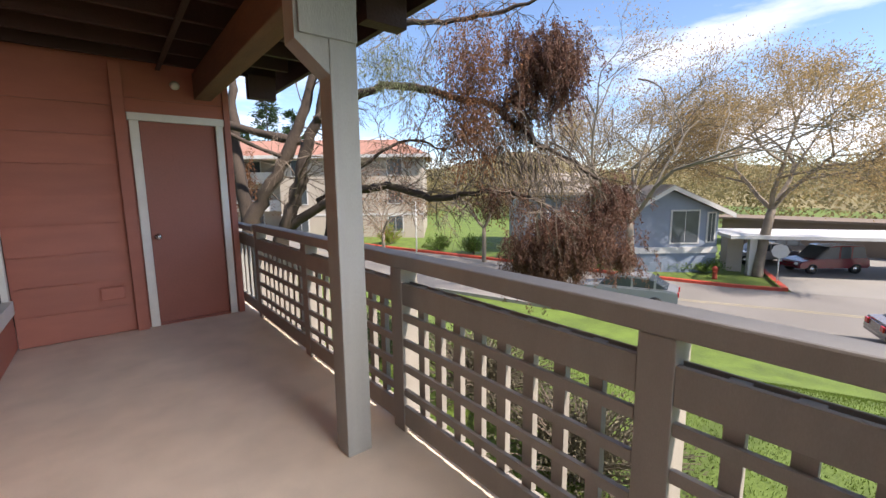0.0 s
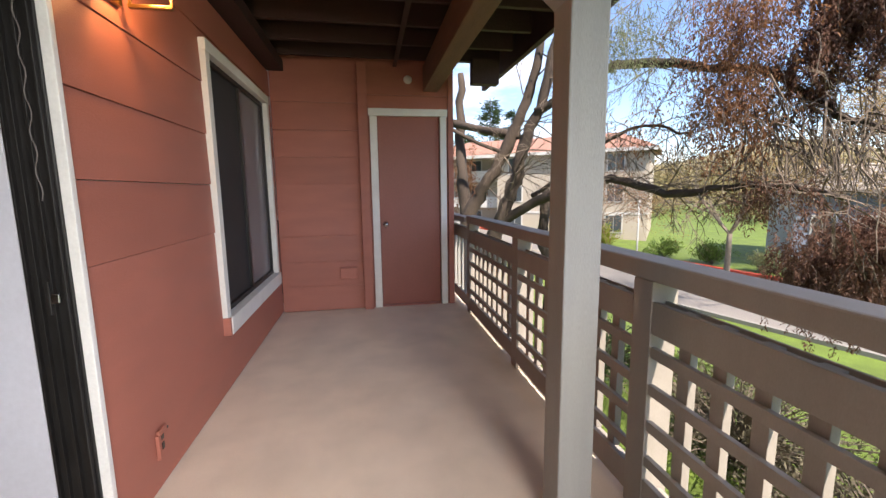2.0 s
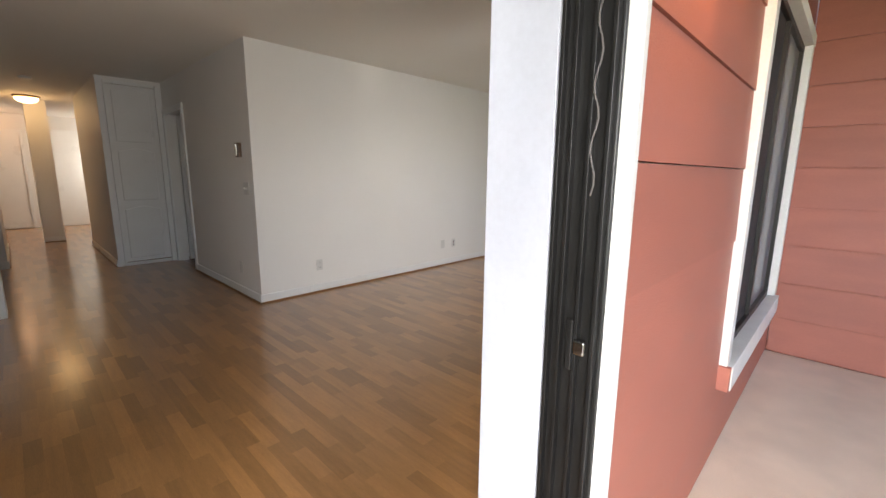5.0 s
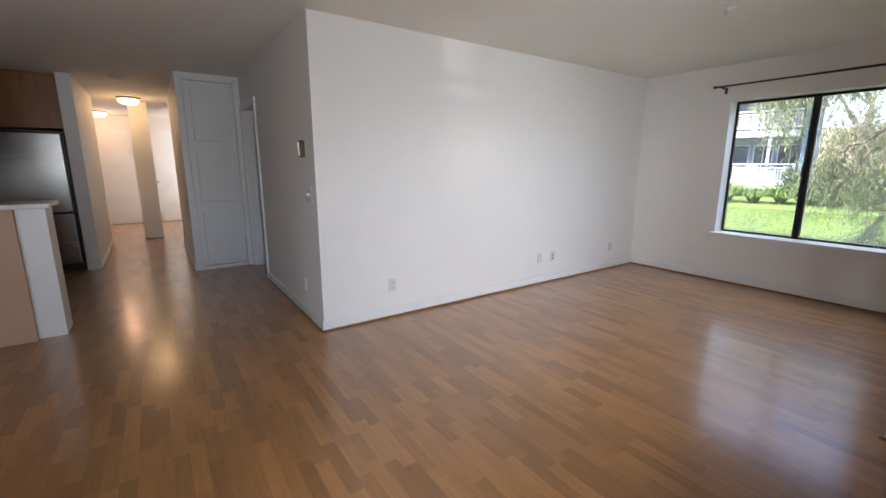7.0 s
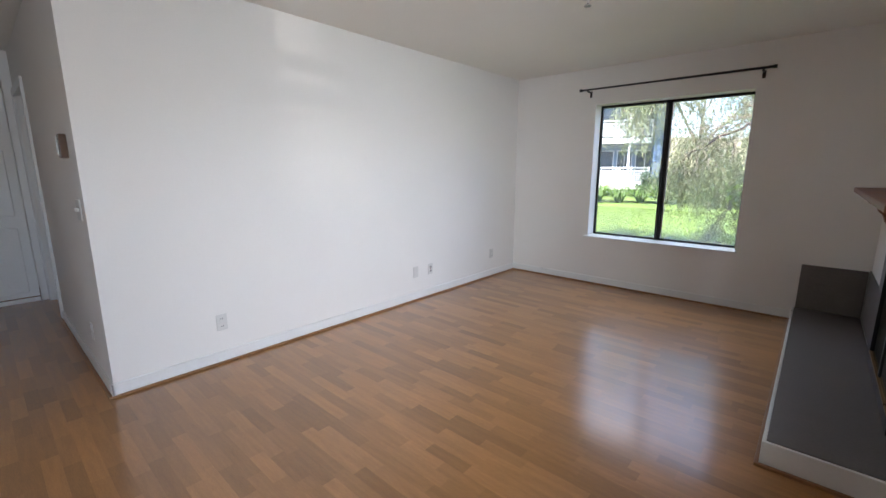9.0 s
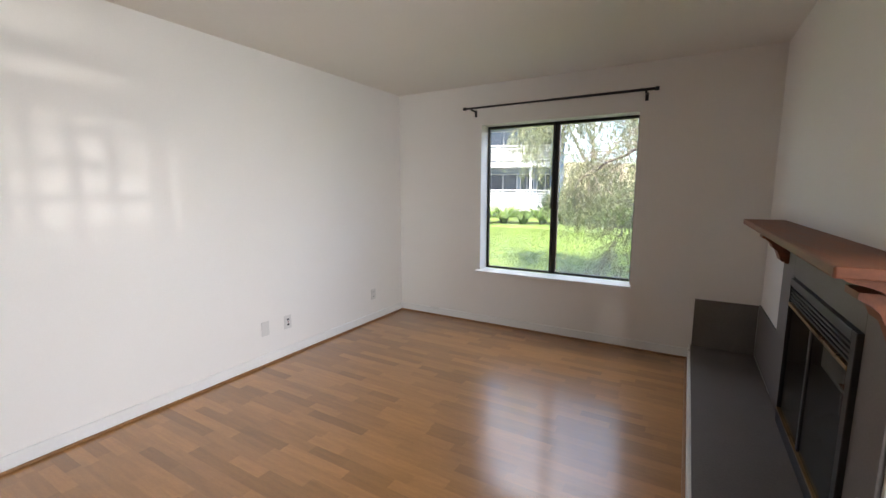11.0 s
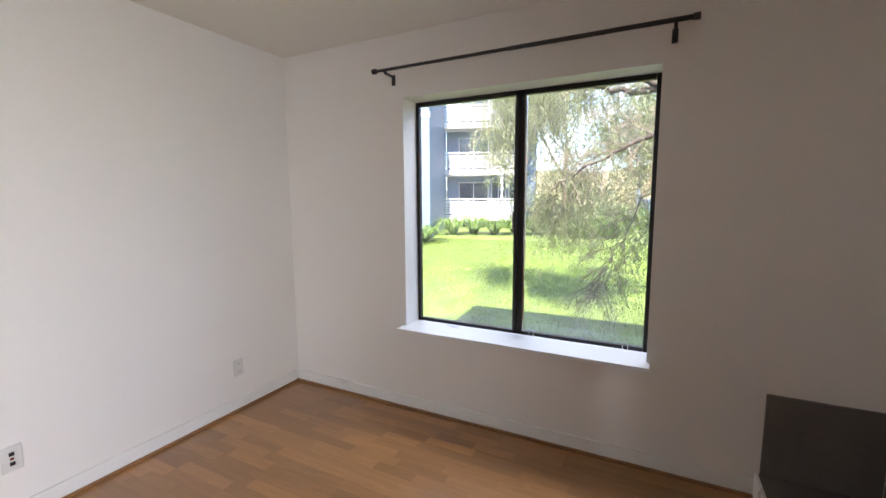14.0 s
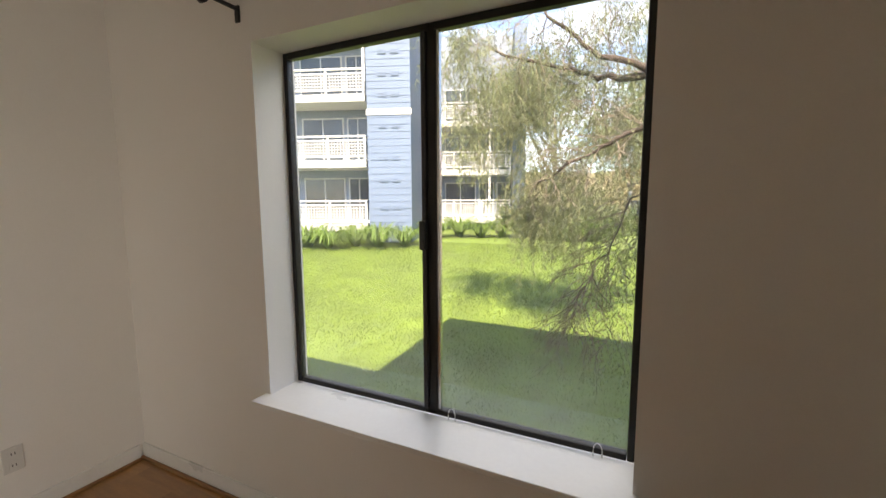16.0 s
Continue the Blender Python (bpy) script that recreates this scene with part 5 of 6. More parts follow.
def shrub(name, centre, half, n, material, label, seed, leaf=(0.16, 0.05), group=""):
    """A bush: leafy shoots that rise from one root, thinning towards an uneven rim."""
    rr = random.Random(seed)
    t = thing(name, (centre[0], centre[1], gz(centre[0], centre[1])), label, "shrub", group)
    bm = bmesh.new()
    pos, ways = [], []
    b = Vector((centre[0], centre[1], gz(centre[0], centre[1])))
    for k in range(max(8, n // 60)):
        a, e = rr.uniform(0, 6.28), rr.uniform(0.1, 1.0)
        tip = b + Vector((math.cos(a) * half[0] * e, math.sin(a) * half[1] * e, half[2] * 2 * (1.05 - 0.6 * e * e) * rr.uniform(0.7, 1.1)))
        tube(bm, bend([b, b.lerp(tip, 0.5) + Vector((0, 0, 0.1)), tip], 4), 0.012, 0.004, 3)
        for _ in range(60):
            f = rr.uniform(0.25, 1.0)
            p = b.lerp(tip, f) + Vector((rr.gauss(0, 0.1), rr.gauss(0, 0.1), rr.gauss(0, 0.08)))
            pos.append(p)
            ways.append(tip - b + Vector((rr.uniform(-1, 1), rr.uniform(-1, 1), rr.uniform(-0.6, 0.8))))
    tagged(part("stem_growth", bm, TWIG, t), kind="stuff")
    tagged(leaf_mesh("foliage", pos, ways, leaf[0], leaf[1], material, t, seed=seed), kind="stuff")
    return t


def strap_plant(centre, r, seed):
    """A tuft of arching strap leaves."""
    rr = random.Random(seed)
    t = thing("strap_leaf_plant", (centre[0], centre[1], gz(*centre)), "green tuft of arching strap leaves at the wall foot", "plant", "tufts along the blue building")
    bm = bmesh.new()
    for k in range(110):
        a = rr.uniform(0, 6.28)
        d = Vector((math.cos(a), math.sin(a), 0))
        l = r * rr.uniform(0.6, 1.1)
        s = Vector((-d.y, d.x, 0)) * 0.032
        b = Vector((centre[0], centre[1], gz(*centre))) + d * rr.uniform(0, 0.15)
        prev = None
        for q in range(5):
            f = q / 4
            p = b + d * l * f * 0.9 + Vector((0, 0, l * (1.7 * f - 1.45 * f * f)))
            w = s * (1 - f * 0.8)
            cur = (bm.verts.new(p - w), bm.verts.new(p + w))
            if prev:
                bm.faces.new((prev[0], prev[1], cur[1], cur[0]))
            prev = cur
    tagged(part("foliage", bm, GREEN, t), kind="stuff")
    return t


# ---------------------------------------------------------------- the blue apartment building across the lawn
def balcony_rail(parent, x0, x1, y, z, depth):
    """White lattice railing with floor edge, in the building's own places."""
    b = box("balcony", (x0, x1, y, y + depth, z - 0.32, z), WHITE, parent, bevel=0.01)
    box("top_rail", (x0, x1, y - 0.03, y + 0.06, z + 0.98, z + 1.06), WHITE, b, bevel=0.005)
    box("upper_rail", (x0, x1, y, y + 0.04, z + 0.80, z + 0.88), WHITE, b, bevel=0.004)
    box("lower_rail", (x0, x1, y, y + 0.04, z + 0.12, z + 0.22), WHITE, b, bevel=0.004)
    n = max(2, round((x1 - x0) / 1.5))
    for i in range(n + 1):
        x = x0 + (x1 - x0 - 0.09) * i / n
        box("post", (x, x + 0.09, y - 0.01, y + 0.08, z, z + 0.98), WHITE, b, bevel=0.004)
    many = [(x0, x1, y + 0.005, y + 0.025, z + 0.30 + k * 0.125, z + 0.335 + k * 0.125) for k in range(4)]
    m = int((x1 - x0) / 0.13)
    many += [(x0 + 0.13 * i, x0 + 0.13 * i + 0.035, y + 0.026, y + 0.042, z + 0.22, z + 0.80) for i in range(m)]
    boxes("lattice", many, WHITE, b, bevel=0)
    box("side_rail", (x1 - 0.06, x1, y + 0.08, y + depth, z + 0.98, z + 1.06), WHITE, b, bevel=0.004)
    return b


bb = thing("apartment_building", (0, 0, 0), "blue three-storey apartment building with white lattice balconies", "building")
S = 2.80
Z0 = 0.42
box("wall", (-2.25, -0.35, 0.0, 8.0, -1.2, 11.2), BLUE, bb, bevel=0)
for k in range(38):
    box("lap_line", (-2.25, -0.35, -0.016, 0.0, -0.7 + 0.3 * k, -0.42 + 0.3 * k), BLUE, bb, bevel=0.004)
box("wall", (-12.0, -2.3, 1.7, 8.0, -1.2, 11.2), BLUEGREY, bb, bevel=0)
box("wall", (-0.35, 5.1, 8.2, 12.0, -1.2, 11.2), BLUEGREY, bb, bevel=0)
box("wall", (4.5, 5.2, 6.6, 12.0, -1.2, 11.2), BLUE, bb, bevel=0)
box("band", (-2.29, -0.31, -0.05, -0.017, 5.1, 5.35), WHITE, bb)
box("corner_board", (-2.42, -2.30, -0.03, 0.0, 6.5, 11.2), WHITE, bb)
box("eave", (-12.0, -2.3, -0.3, 1.7, 8.9, 9.1), WHITE, bb)
for k in range(3):
    z = Z0 + S * k
    balcony_rail(bb, -7.4, -2.34, 0.0, z, 1.69)
    balcony_rail(bb, -0.6, 4.4, 6.7, z, 1.49)
    box("post", (-7.2, -7.06, 0.05, 0.19, z, z + S - 0.32), WHITE, bb)
    box("post", (3.1, 3.24, 6.75, 6.89, z, z + S - 0.32), WHITE, bb)
    for x, y, w in ((-5.8, 1.7, 1.9), (-3.6, 1.7, 0.9), (0.5, 8.2, 1.8), (2.6, 8.2, 0.8), (3.7, 8.2, 1.0)):
        wd = box("window", (x - 0.07, x + w + 0.07, y - 0.04, y - 0.001, z + 0.02, z + 2.12), WHITE, bb)
        box("pane", (x, x + w / 2 - 0.03, y - 0.05, y - 0.041, z + 0.1, z + 2.05), DARKWIN, wd, bevel=0)
        box("pane", (x + w / 2 + 0.03, x + w, y - 0.05, y - 0.041, z + 0.1, z + 2.05), DARKWIN, wd, bevel=0)
for z in (1.05, 2.25, 3.2, 4.55, 5.85, 6.7, 7.6):
    for x in (-1.75, -1.2):
        v = box("vent", (x, x + 0.36, -0.05, -0.018, z, z + 0.2), BLUE, bb)
        for q in range(3):
            box("slat", (x + 0.02, x + 0.34, -0.06, -0.05, z + 0.03 + q * 0.055, z + 0.06 + q * 0.055), BLUE, v, bevel=0)
bb.matrix_basis = pose(-10.15, 21.74, 0, 0, 0, 21.0)
for i in range(13):
    a = Matrix.Rotation(radians(21), 4, "Z") @ Vector((-6.8 + i * 1.05, -1.0 - 0.35 * (i % 2) + (0 if i < 7 else 3.5), 0))
    strap_plant((a.x - 10.15, a.y + 21.74), 1.5 + 0.2 * ((i * 7) % 3), 200 + i)
shrub("shrub", (-4.6, 27.0), (2.4, 1.4, 1.4), 5200, GREYLEAF, "large grey-green shrub beside the blue building", 301, (0.22, 0.05))
shrub("shrub", (-6.4, 25.4), (1.6, 1.2, 0.9), 3000, DARKGREEN, "dark green shrub beside the blue building", 302, (0.2, 0.06))
shrub("shrub", (-2.4, 29.0), (2.2, 1.4, 0.6), 3600, GREEN, "low green hedge at the lawn's edge", 303, (0.18, 0.06))
shrub("shrub", (-3.6, 24.5), (1.8, 1.0, 0.45), 2400, GREEN, "low green hedge at the lawn's edge", 304, (0.18, 0.06))
bare_tree("garden_tree", (-6.0, 30.0, gz(-6.0, 30.0)), 10.0, (0.0, 0.0), 41, "leafy grey-green tree beside the blue building", PALEBARK, GREYLEAF, 30000, 4, 0.2, 0.16, 0.6)
bare_tree("garden_tree", (1.6, 40.0, gz(1.6, 40.0)), 13.0, (0.0, 0.0), 42, "leafy green tree beyond the lawn", PALEBARK, GREEN, 30000, 4, 0.25, 0.18, 0.7)
bare_tree("garden_tree", (-2.6, 46.0, gz(-2.6, 46.0)), 9.0, (0.0, 0.0), 43, "reddish bare tree beyond the lawn", PALEBARK, RUST, 18000, 4, 0.22, 0.16, 0.6)


# ---------------------------------------------------------------- houses over the street
def house_window(parent, x, z, w, h, y=0.0):
    f = box("window", (x - 0.1, x + w + 0.1, y - 0.06, y - 0.001, z - 0.1, z + h + 0.1), WHITE, parent)
    box("pane", (x, x + w / 2 - 0.025, y - 0.075, y - 0.061, z, z + h), DARKWIN, f, bevel=0)
    box("pane", (x + w / 2 + 0.025, x + w, y - 0.075, y - 0.061, z, z + h), DARKWIN, f, bevel=0)


bh = thing("blue_house", (0, 0, 0), "low blue-grey gabled house with a pale roof", "house")
bm = bmesh.new()
bm_prism(bm, [(0, 0), (5.4, 0), (5.4, 4.0), (2.0, 5.5), (0, 4.35)], 1, 0.0, 9.0)
part("wall", bm, BLUEGREY, bh)
bm = bmesh.new()
bm_prism(bm, [(-0.5, 4.12), (2.0, 5.56), (6.0, 3.80), (6.0, 3.98), (2.0, 5.76), (-0.5, 4.32)], 1, -0.7, 9.4)
part("roof", bm, ROOFGREY, bh)
for a, b in (((-0.5, 4.10), (2.0, 5.54)), ((2.0, 5.54), (6.0, 3.78))):
    bm = bmesh.new()
    bm_prism(bm, [(a[0], a[1] - 0.12), (b[0], b[1] - 0.12), (b[0], b[1] + 0.14), (a[0], a[1] + 0.14)], 1, -0.78, -0.71)
    part("barge_board", bm, WHITE, bh)
house_window(bh, 2.4, 2.05, 1.7, 2.0)
house_window(bh, 4.75, 2.1, 0.4, 1.8)
box("band", (-0.02, 5.42, -0.1, -0.001, 1.35, 1.75), WHITE, bh)
for k in range(16):
    box("lap_line", (0.0, 5.4, -0.014, -0.0005, 0.02 + 0.25 * k, 0.255 + 0.25 * k), BLUEGREY, bh, bevel=0.003)
bh.matrix_basis = pose(27.0, 12.9, -4.25, 0, 0, -38.0)
bh2 = thing("blue_house", (0, 0, 0), "taller rear part of the blue-grey house", "house")
box("wall", (-6.0, 0.0, 5.0, 12.0, 0, 5.2), BLUEGREY, bh2, bevel=0)
bm = bmesh.new()
bm_prism(bm, [(4.4, 5.1), (8.5, 6.6), (12.6, 5.1), (12.6, 5.3), (8.5, 6.85), (4.4, 5.3)], 0, -6.4, 0.5)
part("roof", bm, ROOFGREY, bh2)
for x in (-5.2, -3.2, -1.4):
    house_window(bh2, x, 2.4, 0.9, 1.4, 5.0)
bh2.matrix_basis = pose(27.0, 12.9, -4.25, 0, 0, -38.0)

bg = thing("beige_building", (0, 0, 0), "beige three-storey apartment block with a terracotta roof", "building")
box("wall", (0, 13.5, 0, 10, 0, 8.0), BEIGE, bg, bevel=0)
box("wall", (-9, 0, 2.5, 10, 0, 8.0), BEIGE, bg, bevel=0)
bm = bmesh.new()
v = [bm.verts.new(p) for p in ((-9.6, -0.7, 8.0), (14.2, -0.7, 8.0), (14.2, 10.6, 8.0), (-9.6, 10.6, 8.0), (-5.5, 5, 10.0), (10.5, 5, 10.0))]
for f in ((0, 1, 5, 4), (1, 2, 5), (2, 3, 4, 5), (3, 0, 4), (3, 2, 1, 0)):
    bm.faces.new([v[i] for i in f])
part("roof", bm, ROOFRED, bg)
box("eave", (-9.6, 14.2, -0.75, -0.7, 7.75, 8.05), WHITE, bg)
for k in range(3):
    for x in (1.2, 5.6, 10.2):
        house_window(bg, x, 0.9 + 2.65 * k, 1.3, 1.4)
    bal = box("balcony", (-6.5, -0.4, 1.0, 2.5, 0.2 + 2.65 * k, 0.45 + 2.65 * k), WHITE, bg)
    box("parapet", (-6.5, -0.4, 1.0, 1.06, 0.451 + 2.65 * k, 1.3 + 2.65 * k), WHITE, bal)
    house_window(bg, -5.0, 0.5 + 2.65 * k, 2.2, 1.9, 2.5)
box("string_course", (-0.05, 13.55, -0.05, 0.0, 2.4, 2.6), WHITE, bg)
bg.matrix_basis = pose(13.6, 40.4, -3.4, 0, 0, -38.5)

# carport and what stands in it
cp = thing("carport", (0, 0, 0), "long carport with a flat white roof on posts", "carport")
box("roof", (-1.0, 20.0, -2.6, 2.6, 2.4, 2.6), WHITE, cp)
for x in (0.3, 8.6, 16.5):
    box("post", (x, x + 0.4, -1.9, -1.5, 0, 2.4), WHITE, cp)
box("wall", (-0.5, 0.4, -0.6, 0.6, 0, 2.4), BEIGE, cp)
cp.matrix_basis = pose(33.4, 9.3, -4.28, 0, 0, -55.0)
struct("far_row", [(46, 50, -22, 14, -4.4, -1.7), (45.5, 50.5, -23, 15, -1.7, -1.5)], mat("brown_siding", (0.20, 0.15, 0.11), 0.8, 0.8, 0.5, 0.3, 0.1, 10), "brown garages behind the car park", "building")


def car(name, m, body, label, van=False):
    """A parked car, nose towards -y in its own places."""
    t = thing(name, (0, 0, 0), label, "car")
    w = 0.9
    h = 1.75 if van else 1.45
    lo = [(-2.25, 0.35), (-2.28, 0.62), (-2.1, 0.78), (-1.1, 0.95), (1.75 if not van else 2.1, 0.98), (2.2, 0.92), (2.25, 0.5), (2.2, 0.35)]
    bm = bmesh.new()
    bm_prism(bm, lo, 0, -w, w)
    bmesh.ops.bevel(bm, geom=list(bm.edges), offset=0.06, segments=2, affect="EDGES")
    part("body", bm, body, t, smooth=False)
    top = [(-1.15, 0.94), (-0.35, h - 0.06), (0.15, h), (1.9 if van else 1.05, h - 0.03), (2.12 if van else 1.85, 0.96)]
    bm = bmesh.new()
    bm_prism(bm, top, 0, -w * 0.86, w * 0.86)
    bmesh.ops.bevel(bm, geom=list(bm.edges), offset=0.05, segments=2, affect="EDGES")
    part("cabin_glass", bm, DARKWIN, t, "dark tinted glass")
    bm = bmesh.new()
    bm_prism(bm, [(-0.42, h - 0.05), (0.15, h + 0.02), (1.92 if van else 1.08, h - 0.01), (1.0, h - 0.08), (0.1, h - 0.08)], 0, -w * 0.84, w * 0.84)
    part("roof", bm, body, t)
    for x in (-w * 0.875, w * 0.845):
        for y in (0.35, 1.3 if not van else 1.1):
            box("pillar", (x, x + 0.025, y - 0.05, y + 0.05, 0.95, h - 0.05), body, t)
    for x in (-w, w):
        for y in (-1.4, 1.35):
            s = 1 if x > 0 else -1
            wh = rod("wheel", (x - s * 0.2, y, 0.32), (x + s * 0.015, y, 0.32), 0.32, RUBBER, t, "black tyre", seg=20)
            rod("rim", (x + s * 0.016, y, 0.32), (x + s * 0.03, y, 0.32), 0.2, STEEL, wh, "steel rim", seg=16)
    for x in (-0.72, 0.5):
        box("tail_lamp", (x, x + 0.24, 2.19, 2.27, 0.68, 0.88), REDLAMP, t, "red tail lamp", bevel=0.02)
        box("head_lamp", (x, x + 0.24, -2.29, -2.2, 0.58, 0.72), SIGNG, t, "clear head lamp", bevel=0.02)
    t.matrix_basis = m
    return t


car("car", pose(19.9, 9.6, gz(19.9, 9.6) + 0.06, 0, 0, 200.0), paint("grey_car_paint", (0.30, 0.31, 0.325)), "silver grey sedan in the street")
car("car", pose(22.1, -0.75, gz(22.1, -0.75) + 0.06, 0, 0, 24.0), paint("dark_red_car_paint", (0.09, 0.07, 0.085)), "dark sedan with red tail lamps in the street")
car("van", pose(36.7, 5.2, -4.22, 0, 0, 231.4), paint("red_van_paint", (0.13, 0.008, 0.018)), "dark red van under the carport", van=True)
car("car", pose(37.6, 8.9, -4.22, 0, 0, 226.0), paint("silver_car_paint", (0.38, 0.39, 0.40)), "silver car under the carport")
car("car", pose(41.5, 8.9, -4.22, 0, 0, 230.0), paint("black_car_paint", (0.03, 0.03, 0.035)), "black car under the carport")
car("car", pose(-0.3, 37.5, gz(-0.3, 37.5) + 0.04, 0, 0, 60.0), paint("blue_car_paint", (0.16, 0.24, 0.36)), "blue car parked beyond the lawn", van=True)
car("car", pose(1.5, 33.0, gz(1.5, 33.0) + 0.04, 0, 0, 70.0), paint("white_car_paint", (0.6, 0.6, 0.6)), "white car parked beyond the lawn")

sg = thing("road_sign", (30.4, 6.1, gz(30.4, 6.1)), "grey back of an eight-sided sign on a post", "sign")
rod("post", (30.4, 6.1, gz(30.4, 6.1)), (30.4, 6.1, -1.95), 0.035, SIGNG, sg)
bm = bmesh.new()
bmesh.ops.create_cone(bm, cap_ends=True, segments=8, radius1=0.42, radius2=0.42, depth=0.02, matrix=Matrix.Translation((30.36, 6.06, -2.35)) @ Euler((0, radians(90), radians(11))).to_matrix().to_4x4())
part("plate", bm, SIGNG, sg)
hy = thing("hydrant", (29.3, 8.9, gz(29.3, 8.9)), "small orange-red fire hydrant on the verge", "hydrant")
bm = bmesh.new()
bm_turn(bm, [(0.16, 0), (0.13, 0.1), (0.13, 0.55), (0.17, 0.6), (0.15, 0.72), (0.05, 0.8), (0.01, 0.82)], Matrix.Translation((29.3, 8.9, gz(29.3, 8.9))), 14)
part("barrel", bm, KERB, hy, smooth=True)
rod("side_cap", (29.1, 8.9, gz(29.3, 8.9) + 0.45), (29.5, 8.9, gz(29.3, 8.9) + 0.45), 0.07, KERB, hy)
lp = thing("street_lamp", (17.0, 23.0, gz(17, 23)), "thin grey lamp post by the street", "street lamp")
rod("post", (17.0, 23.0, gz(17, 23)), (17.0, 23.0, 0.6), 0.05, SIGNG, lp)
lp2 = thing("street_lamp", (-2.2, 33.0, gz(-2.2, 33)), "white lamp post with a round head", "street lamp")
rod("post", (-2.2, 33.0, gz(-2.2, 33)), (-2.2, 33.0, 1.6), 0.06, WHITE, lp2)
rod("head", (-2.2, 33.0, 1.6), (-2.2, 33.0, 1.95), 0.16, WHITE, lp2, r1=0.1)

# hedges and verge planting over the street
for i, (u, v, hx, hz_, mt_, lb) in enumerate(((32.2, 0.6, 1.4, 0.45, GREEN, "clipped green hedge in front of the blue house"), (32.2, -1.6, 1.4, 0.42, GREEN, "clipped green hedge in front of the blue house"), (32.4, -3.6, 1.3, 0.42, GREEN, "clipped green hedge in front of the blue house"),
                                              (29.8, 12, 1.6, 0.7, GREEN, "green shrub on the verge"), (29.7, 15, 1.5, 0.6, GREEN, "green shrub on the verge"), (30.2, 20, 1.4, 0.8, LIME, "bright lime shrub on the verge"), (30, 9, 1.5, 0.7, GREYLEAF, "grey-green shrub on the verge"),
                                              (30, 24, 1.6, 0.8, GREEN, "green shrub on the verge"))):
    x, y = uv(u, v)
    shrub("hedge", (x, y), (hx, hx * 0.8, hz_), 2600, mt_, lb, 400 + i, (0.16, 0.06), "verge planting")
shrub("shrub", (4.3, 3.4), (0.9, 1.6, 0.42), 9000, DUSTY, "dusty grey-brown shrub below the balcony", 420, (0.06, 0.016))
shrub("shrub", (3.9, 1.7), (0.9, 1.3, 0.4), 9000, DUSTY, "dusty grey-brown shrub below the balcony", 421, (0.05, 0.018))
shrub("shrub", (4.0, 5.4), (0.9, 1.4, 0.4), 6000, DARKGREEN, "dark green shrub below the balcony", 422, (0.06, 0.02))

# far hills with woods
bm = bmesh.new()
prev = None
for i in range(61):
    a = radians(-70 + i * 3.2)
    ring = []
    for k, (d, h) in enumerate(((90, -4), (150, 4), (230, 13 + 5 * math.sin(i * 0.4)), (330, 10), (400, -10))):
        ring.append(bm.verts.new((d * math.cos(a), d * math.sin(a), h + (3 * math.sin(i * 0.9 + k) if k else -6))))
    if prev:
        for k in range(4):
            bm.faces.new((prev[k], prev[k + 1], ring[k + 1], ring[k]))
    prev = ring
tagged(part("hill", bm, HILL, smooth=True), "dry wooded hills in the distance", "hill", "", "structure")
rng = random.Random(77)
pos, ways = [], []
for _ in range(260):
    a = radians(rng.uniform(-40, 95))
    d = rng.uniform(60, 190)
    base = Vector((d * math.cos(a), d * math.sin(a), -4 + (d - 60) * 0.06))
    hgt = rng.uniform(4.5, 8.5)
    for _k in range(560):
        p = base + Vector((rng.gauss(0, 2.4), rng.gauss(0, 2.4), abs(rng.gauss(0.55, 0.28)) * hgt))
        pos.append(p)
        ways.append((rng.uniform(-1, 1), rng.uniform(-1, 1), rng.uniform(-1, 1)))
w_ = leaf_mesh("far_woods", pos, ways, 0.55, 0.3, OLIVE, seed=5)
tagged(w_, "olive-brown woods in the distance", "woods", "", "stuff")
for i, (x, y, h) in enumerate(((22.5, 73.0, 17.0), (27.0, 74.0, 15.0), (15.5, 62.0, 9.0))):
    rr = random.Random(500 + i)
    t = thing("pine_tree", (x, y, -2.0), "dark green pine on the hillside", "tree", "hillside pines")
    rod("trunk", (x, y, -2.5), (x, y, h), 0.3, BARK, t, r1=0.05)
    pos, ways = [], []
    for k in range(60):
        z = h * rr.uniform(0.3, 1.0)
        a = rr.uniform(0, 6.28)
        l = (1.15 - z / h) * 5.0 * rr.uniform(0.5, 1.0)
        for _ in range(45):
            f = rr.uniform(0.2, 1.0)
            pos.append((x + math.cos(a) * l * f + rr.gauss(0, 0.35), y + math.sin(a) * l * f + rr.gauss(0, 0.35), z + rr.gauss(0, 0.25)))
            ways.append((math.cos(a), math.sin(a), rr.uniform(-0.3, 0.6)))
    leaf_mesh("crown", pos, ways, 0.6, 0.2, DARKGREEN, t, seed=i)

# ---------------------------------------------------------------- pieces of walls and floors
def lap_board(name, parent, axis, lo, hi, z0, z1, at, sign):
    """One lap board: axis 1 runs along y and faces +x, axis 0 runs along x and faces -y."""
    bm = bmesh.new()
    top = 0.006
    if axis == 1:
        bm_prism(bm, [(at - 0.028, z0), (at, z0), (at - top, z1 - 0.004), (at - 0.028, z1 - 0.004)], 1, lo, hi)
    else:
        bm_prism(bm, [(at + 0.011, z0), (at - 0.011, z0), (at + 0.006, z1 - 0.011), (at + 0.011, z1 - 0.011)], 0, lo, hi)
    return part(name, bm, SIDING, parent)


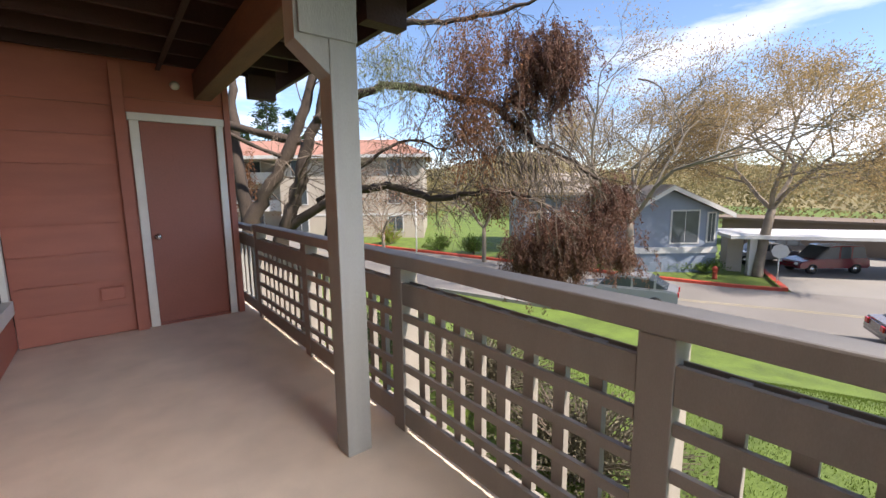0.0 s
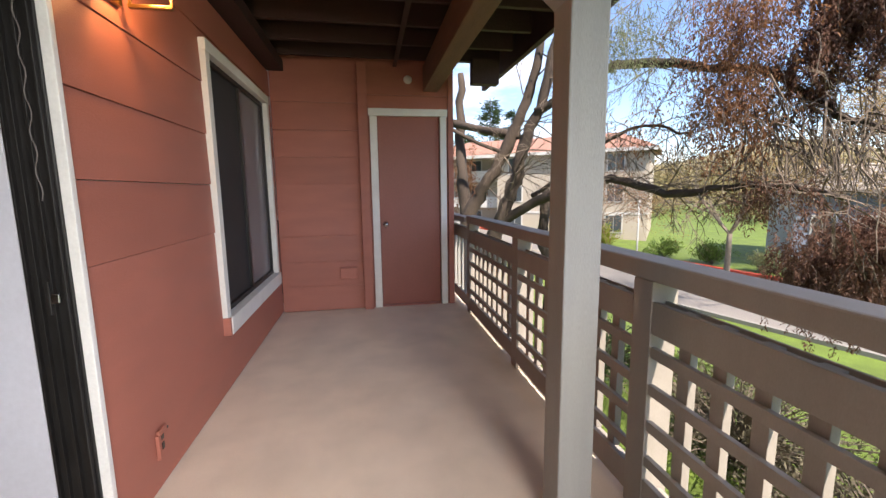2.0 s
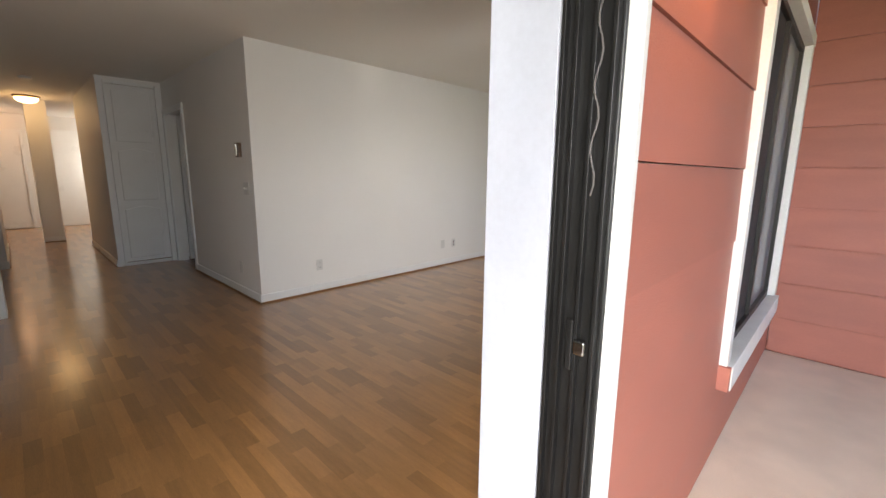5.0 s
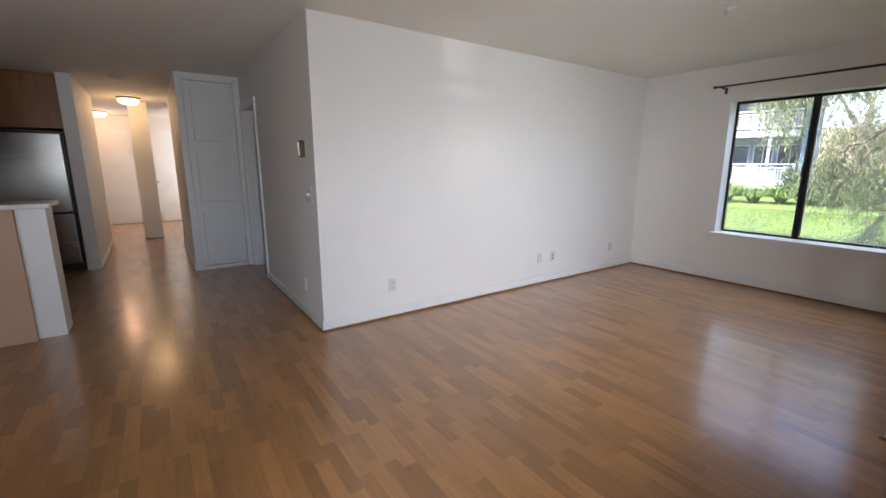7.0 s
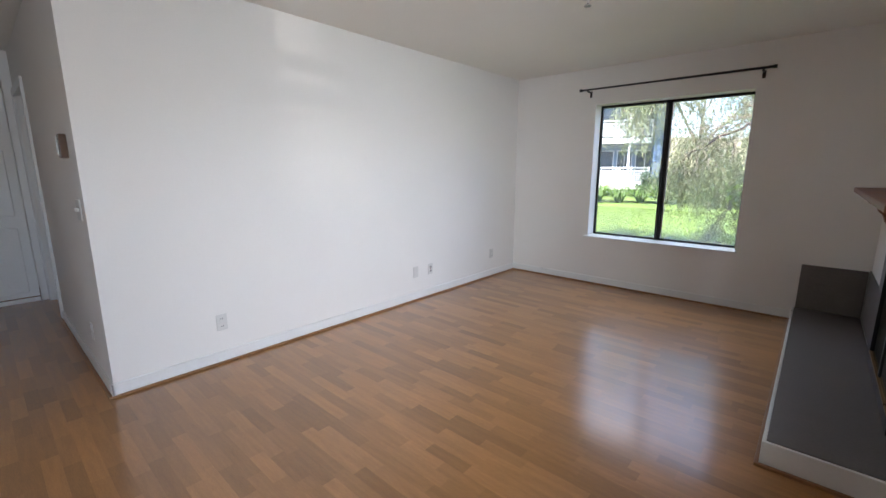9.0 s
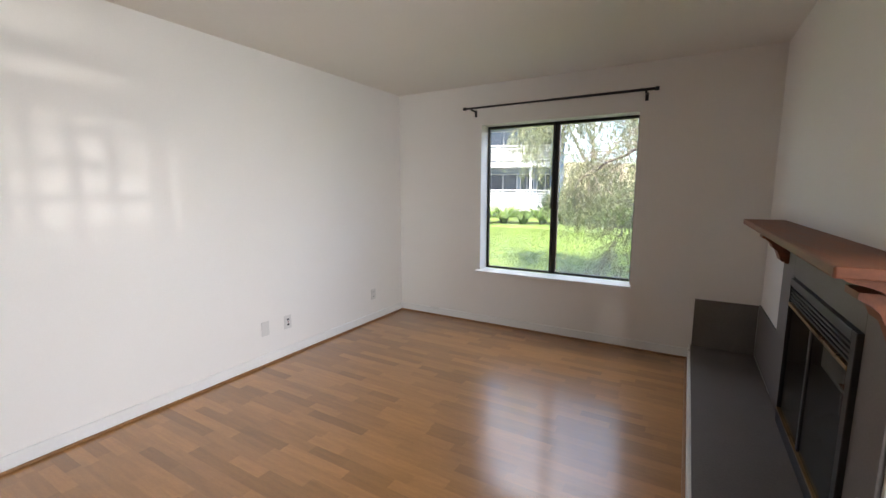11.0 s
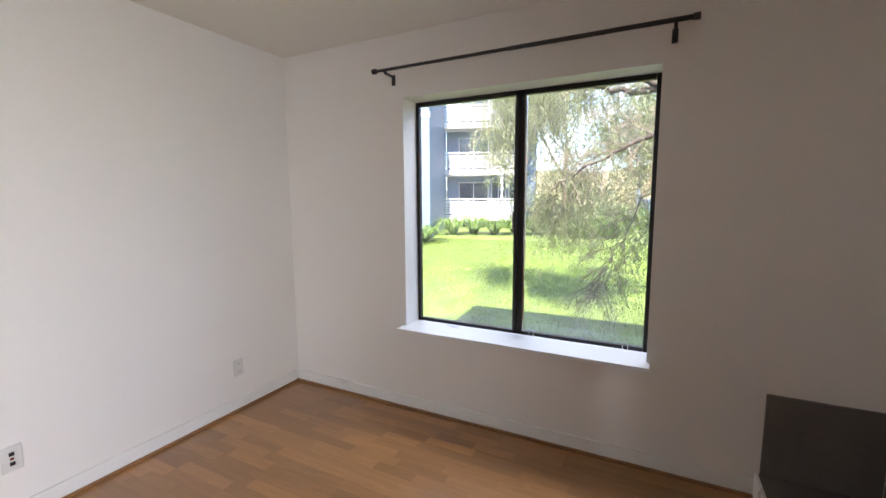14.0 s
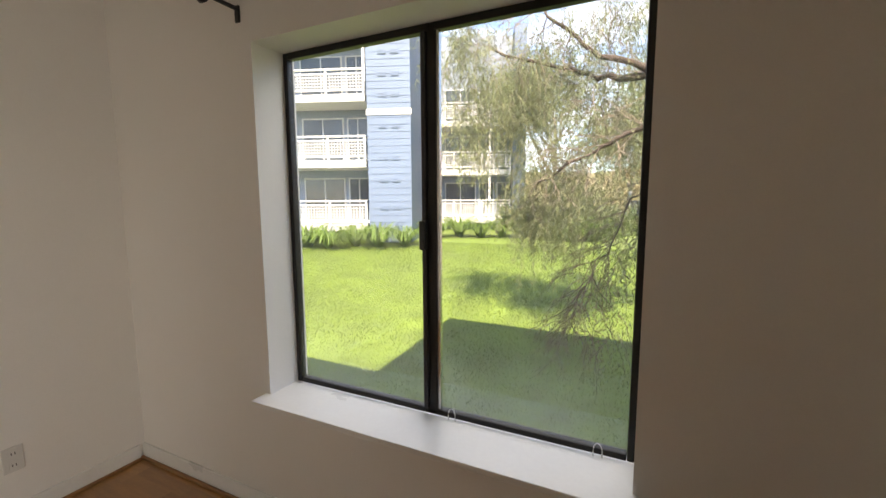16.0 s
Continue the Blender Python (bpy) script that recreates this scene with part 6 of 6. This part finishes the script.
sid = thing("siding_balcony", (0.0, 2.0, 0.0), "dark red painted lap siding on the balcony wall", "siding", kind="structure")
rows = (0.02, 0.384, 1.053, 1.348, 1.648, 1.951, 2.255, 2.495)
for z0, z1 in zip(rows, rows[1:]):
    spans = [(-2.59, -0.121), (1.802, 3.059), (4.671, END - 0.006)]
    if z1 < 0.4:
        spans = [(-2.59, -0.121), (1.802, END - 0.006)]
    elif z0 > 2.2:
        spans = [(-2.59, END - 0.006)]
    elif z0 > 1.9:
        spans = [(-2.59, -0.121), (1.802, 3.059), (4.671, END - 0.006)]
    for a, b in spans:
        lap_board("board", sid, 1, a, b, z0, z1, 0.0, 1)
box("board", (OUT, -0.01, 3.06, 4.67, 2.203, 2.254), SIDING, sid)
box("board", (OUT, -0.01, -0.12, 1.801, 2.2505, 2.2545), SIDING, sid)
sid2 = thing("siding_storage", (0.9, END, 0.0), "dark red painted lap siding of the storage wall", "siding", kind="structure")
rows = (0.01, 0.28, 0.549, 0.829, 1.105, 1.382, 1.657, 1.93, 2.21, 2.58)
for z0, z1 in zip(rows, rows[1:]):
    lap_board("board", sid2, 0, 0.003, 0.867, z0, z1, END, -1)
lap_board("board", sid2, 0, 0.966, 1.824, 2.162, 2.30, END, -1)
lap_board("board", sid2, 0, 0.966, 1.824, 2.30, 2.58, END, -1)

# laminate strips, laid across the room
strips = thing("laminate_floor", (-2.0, 4.0, FL - 0.006), "warm brown glossy strip laminate floor", "floor", kind="structure")
rng = random.Random(7)
STRIP_W = 0.0665
meshes = {}
for ln_ in (0.24, 0.30, 0.37, 0.45):
    bm = bmesh.new()
    bm_box(bm, 0, ln_, 0, STRIP_W, 0, 0.006)
    meshes[ln_] = finish("strip", bm, WOOD)
verts, faces = [], []
y = -3.05
count = 0
while y < YW - 0.01:
    x = XI - rng.random() * 0.3 - 0.2
    w = min(STRIP_W, YW - y)
    x_end = XW if y > 2.57 else -12.6
    first = True
    while x > x_end - 0.4:
        n_ = rng.choice((0.24, 0.30, 0.37, 0.45))
        x0, x1 = max(x - n_, x_end), x
        if first:
            x1, first = XI, False
        if x1 - x0 < 0.02:
            x -= n_
            continue
        near = -2.95 < x0 and x1 < -0.9 and 2.4 < y < 5.9 and count < 300 and abs(x1 - x0 - n_) < 1e-6
        if near:
            o = new("strip", meshes[n_])
            o.parent = strips
            o.location = Vector((x0, y, FL - 0.006)) - strips.location
            count += 1
        else:
            k = len(verts)
            for vx, vy in ((x0, y), (x1, y), (x1, y + w), (x0, y + w)):
                verts.append((vx - strips.location.x, vy - strips.location.y, 0.0))
                verts.append((vx - strips.location.x, vy - strips.location.y, 0.006))
            faces += [(k + 1, k + 3, k + 5, k + 7), (k, k + 2, k + 3, k + 1), (k + 2, k + 4, k + 5, k + 3), (k + 4, k + 6, k + 7, k + 5), (k + 6, k, k + 1, k + 7)]
        x -= n_
    y += STRIP_W
me = bpy.data.meshes.new("strips_far")
me.from_pydata(verts, [], faces)
me.materials.append(WOOD)
o = new("far_strips", me)
o.parent = strips
tagged(o, kind="stuff")
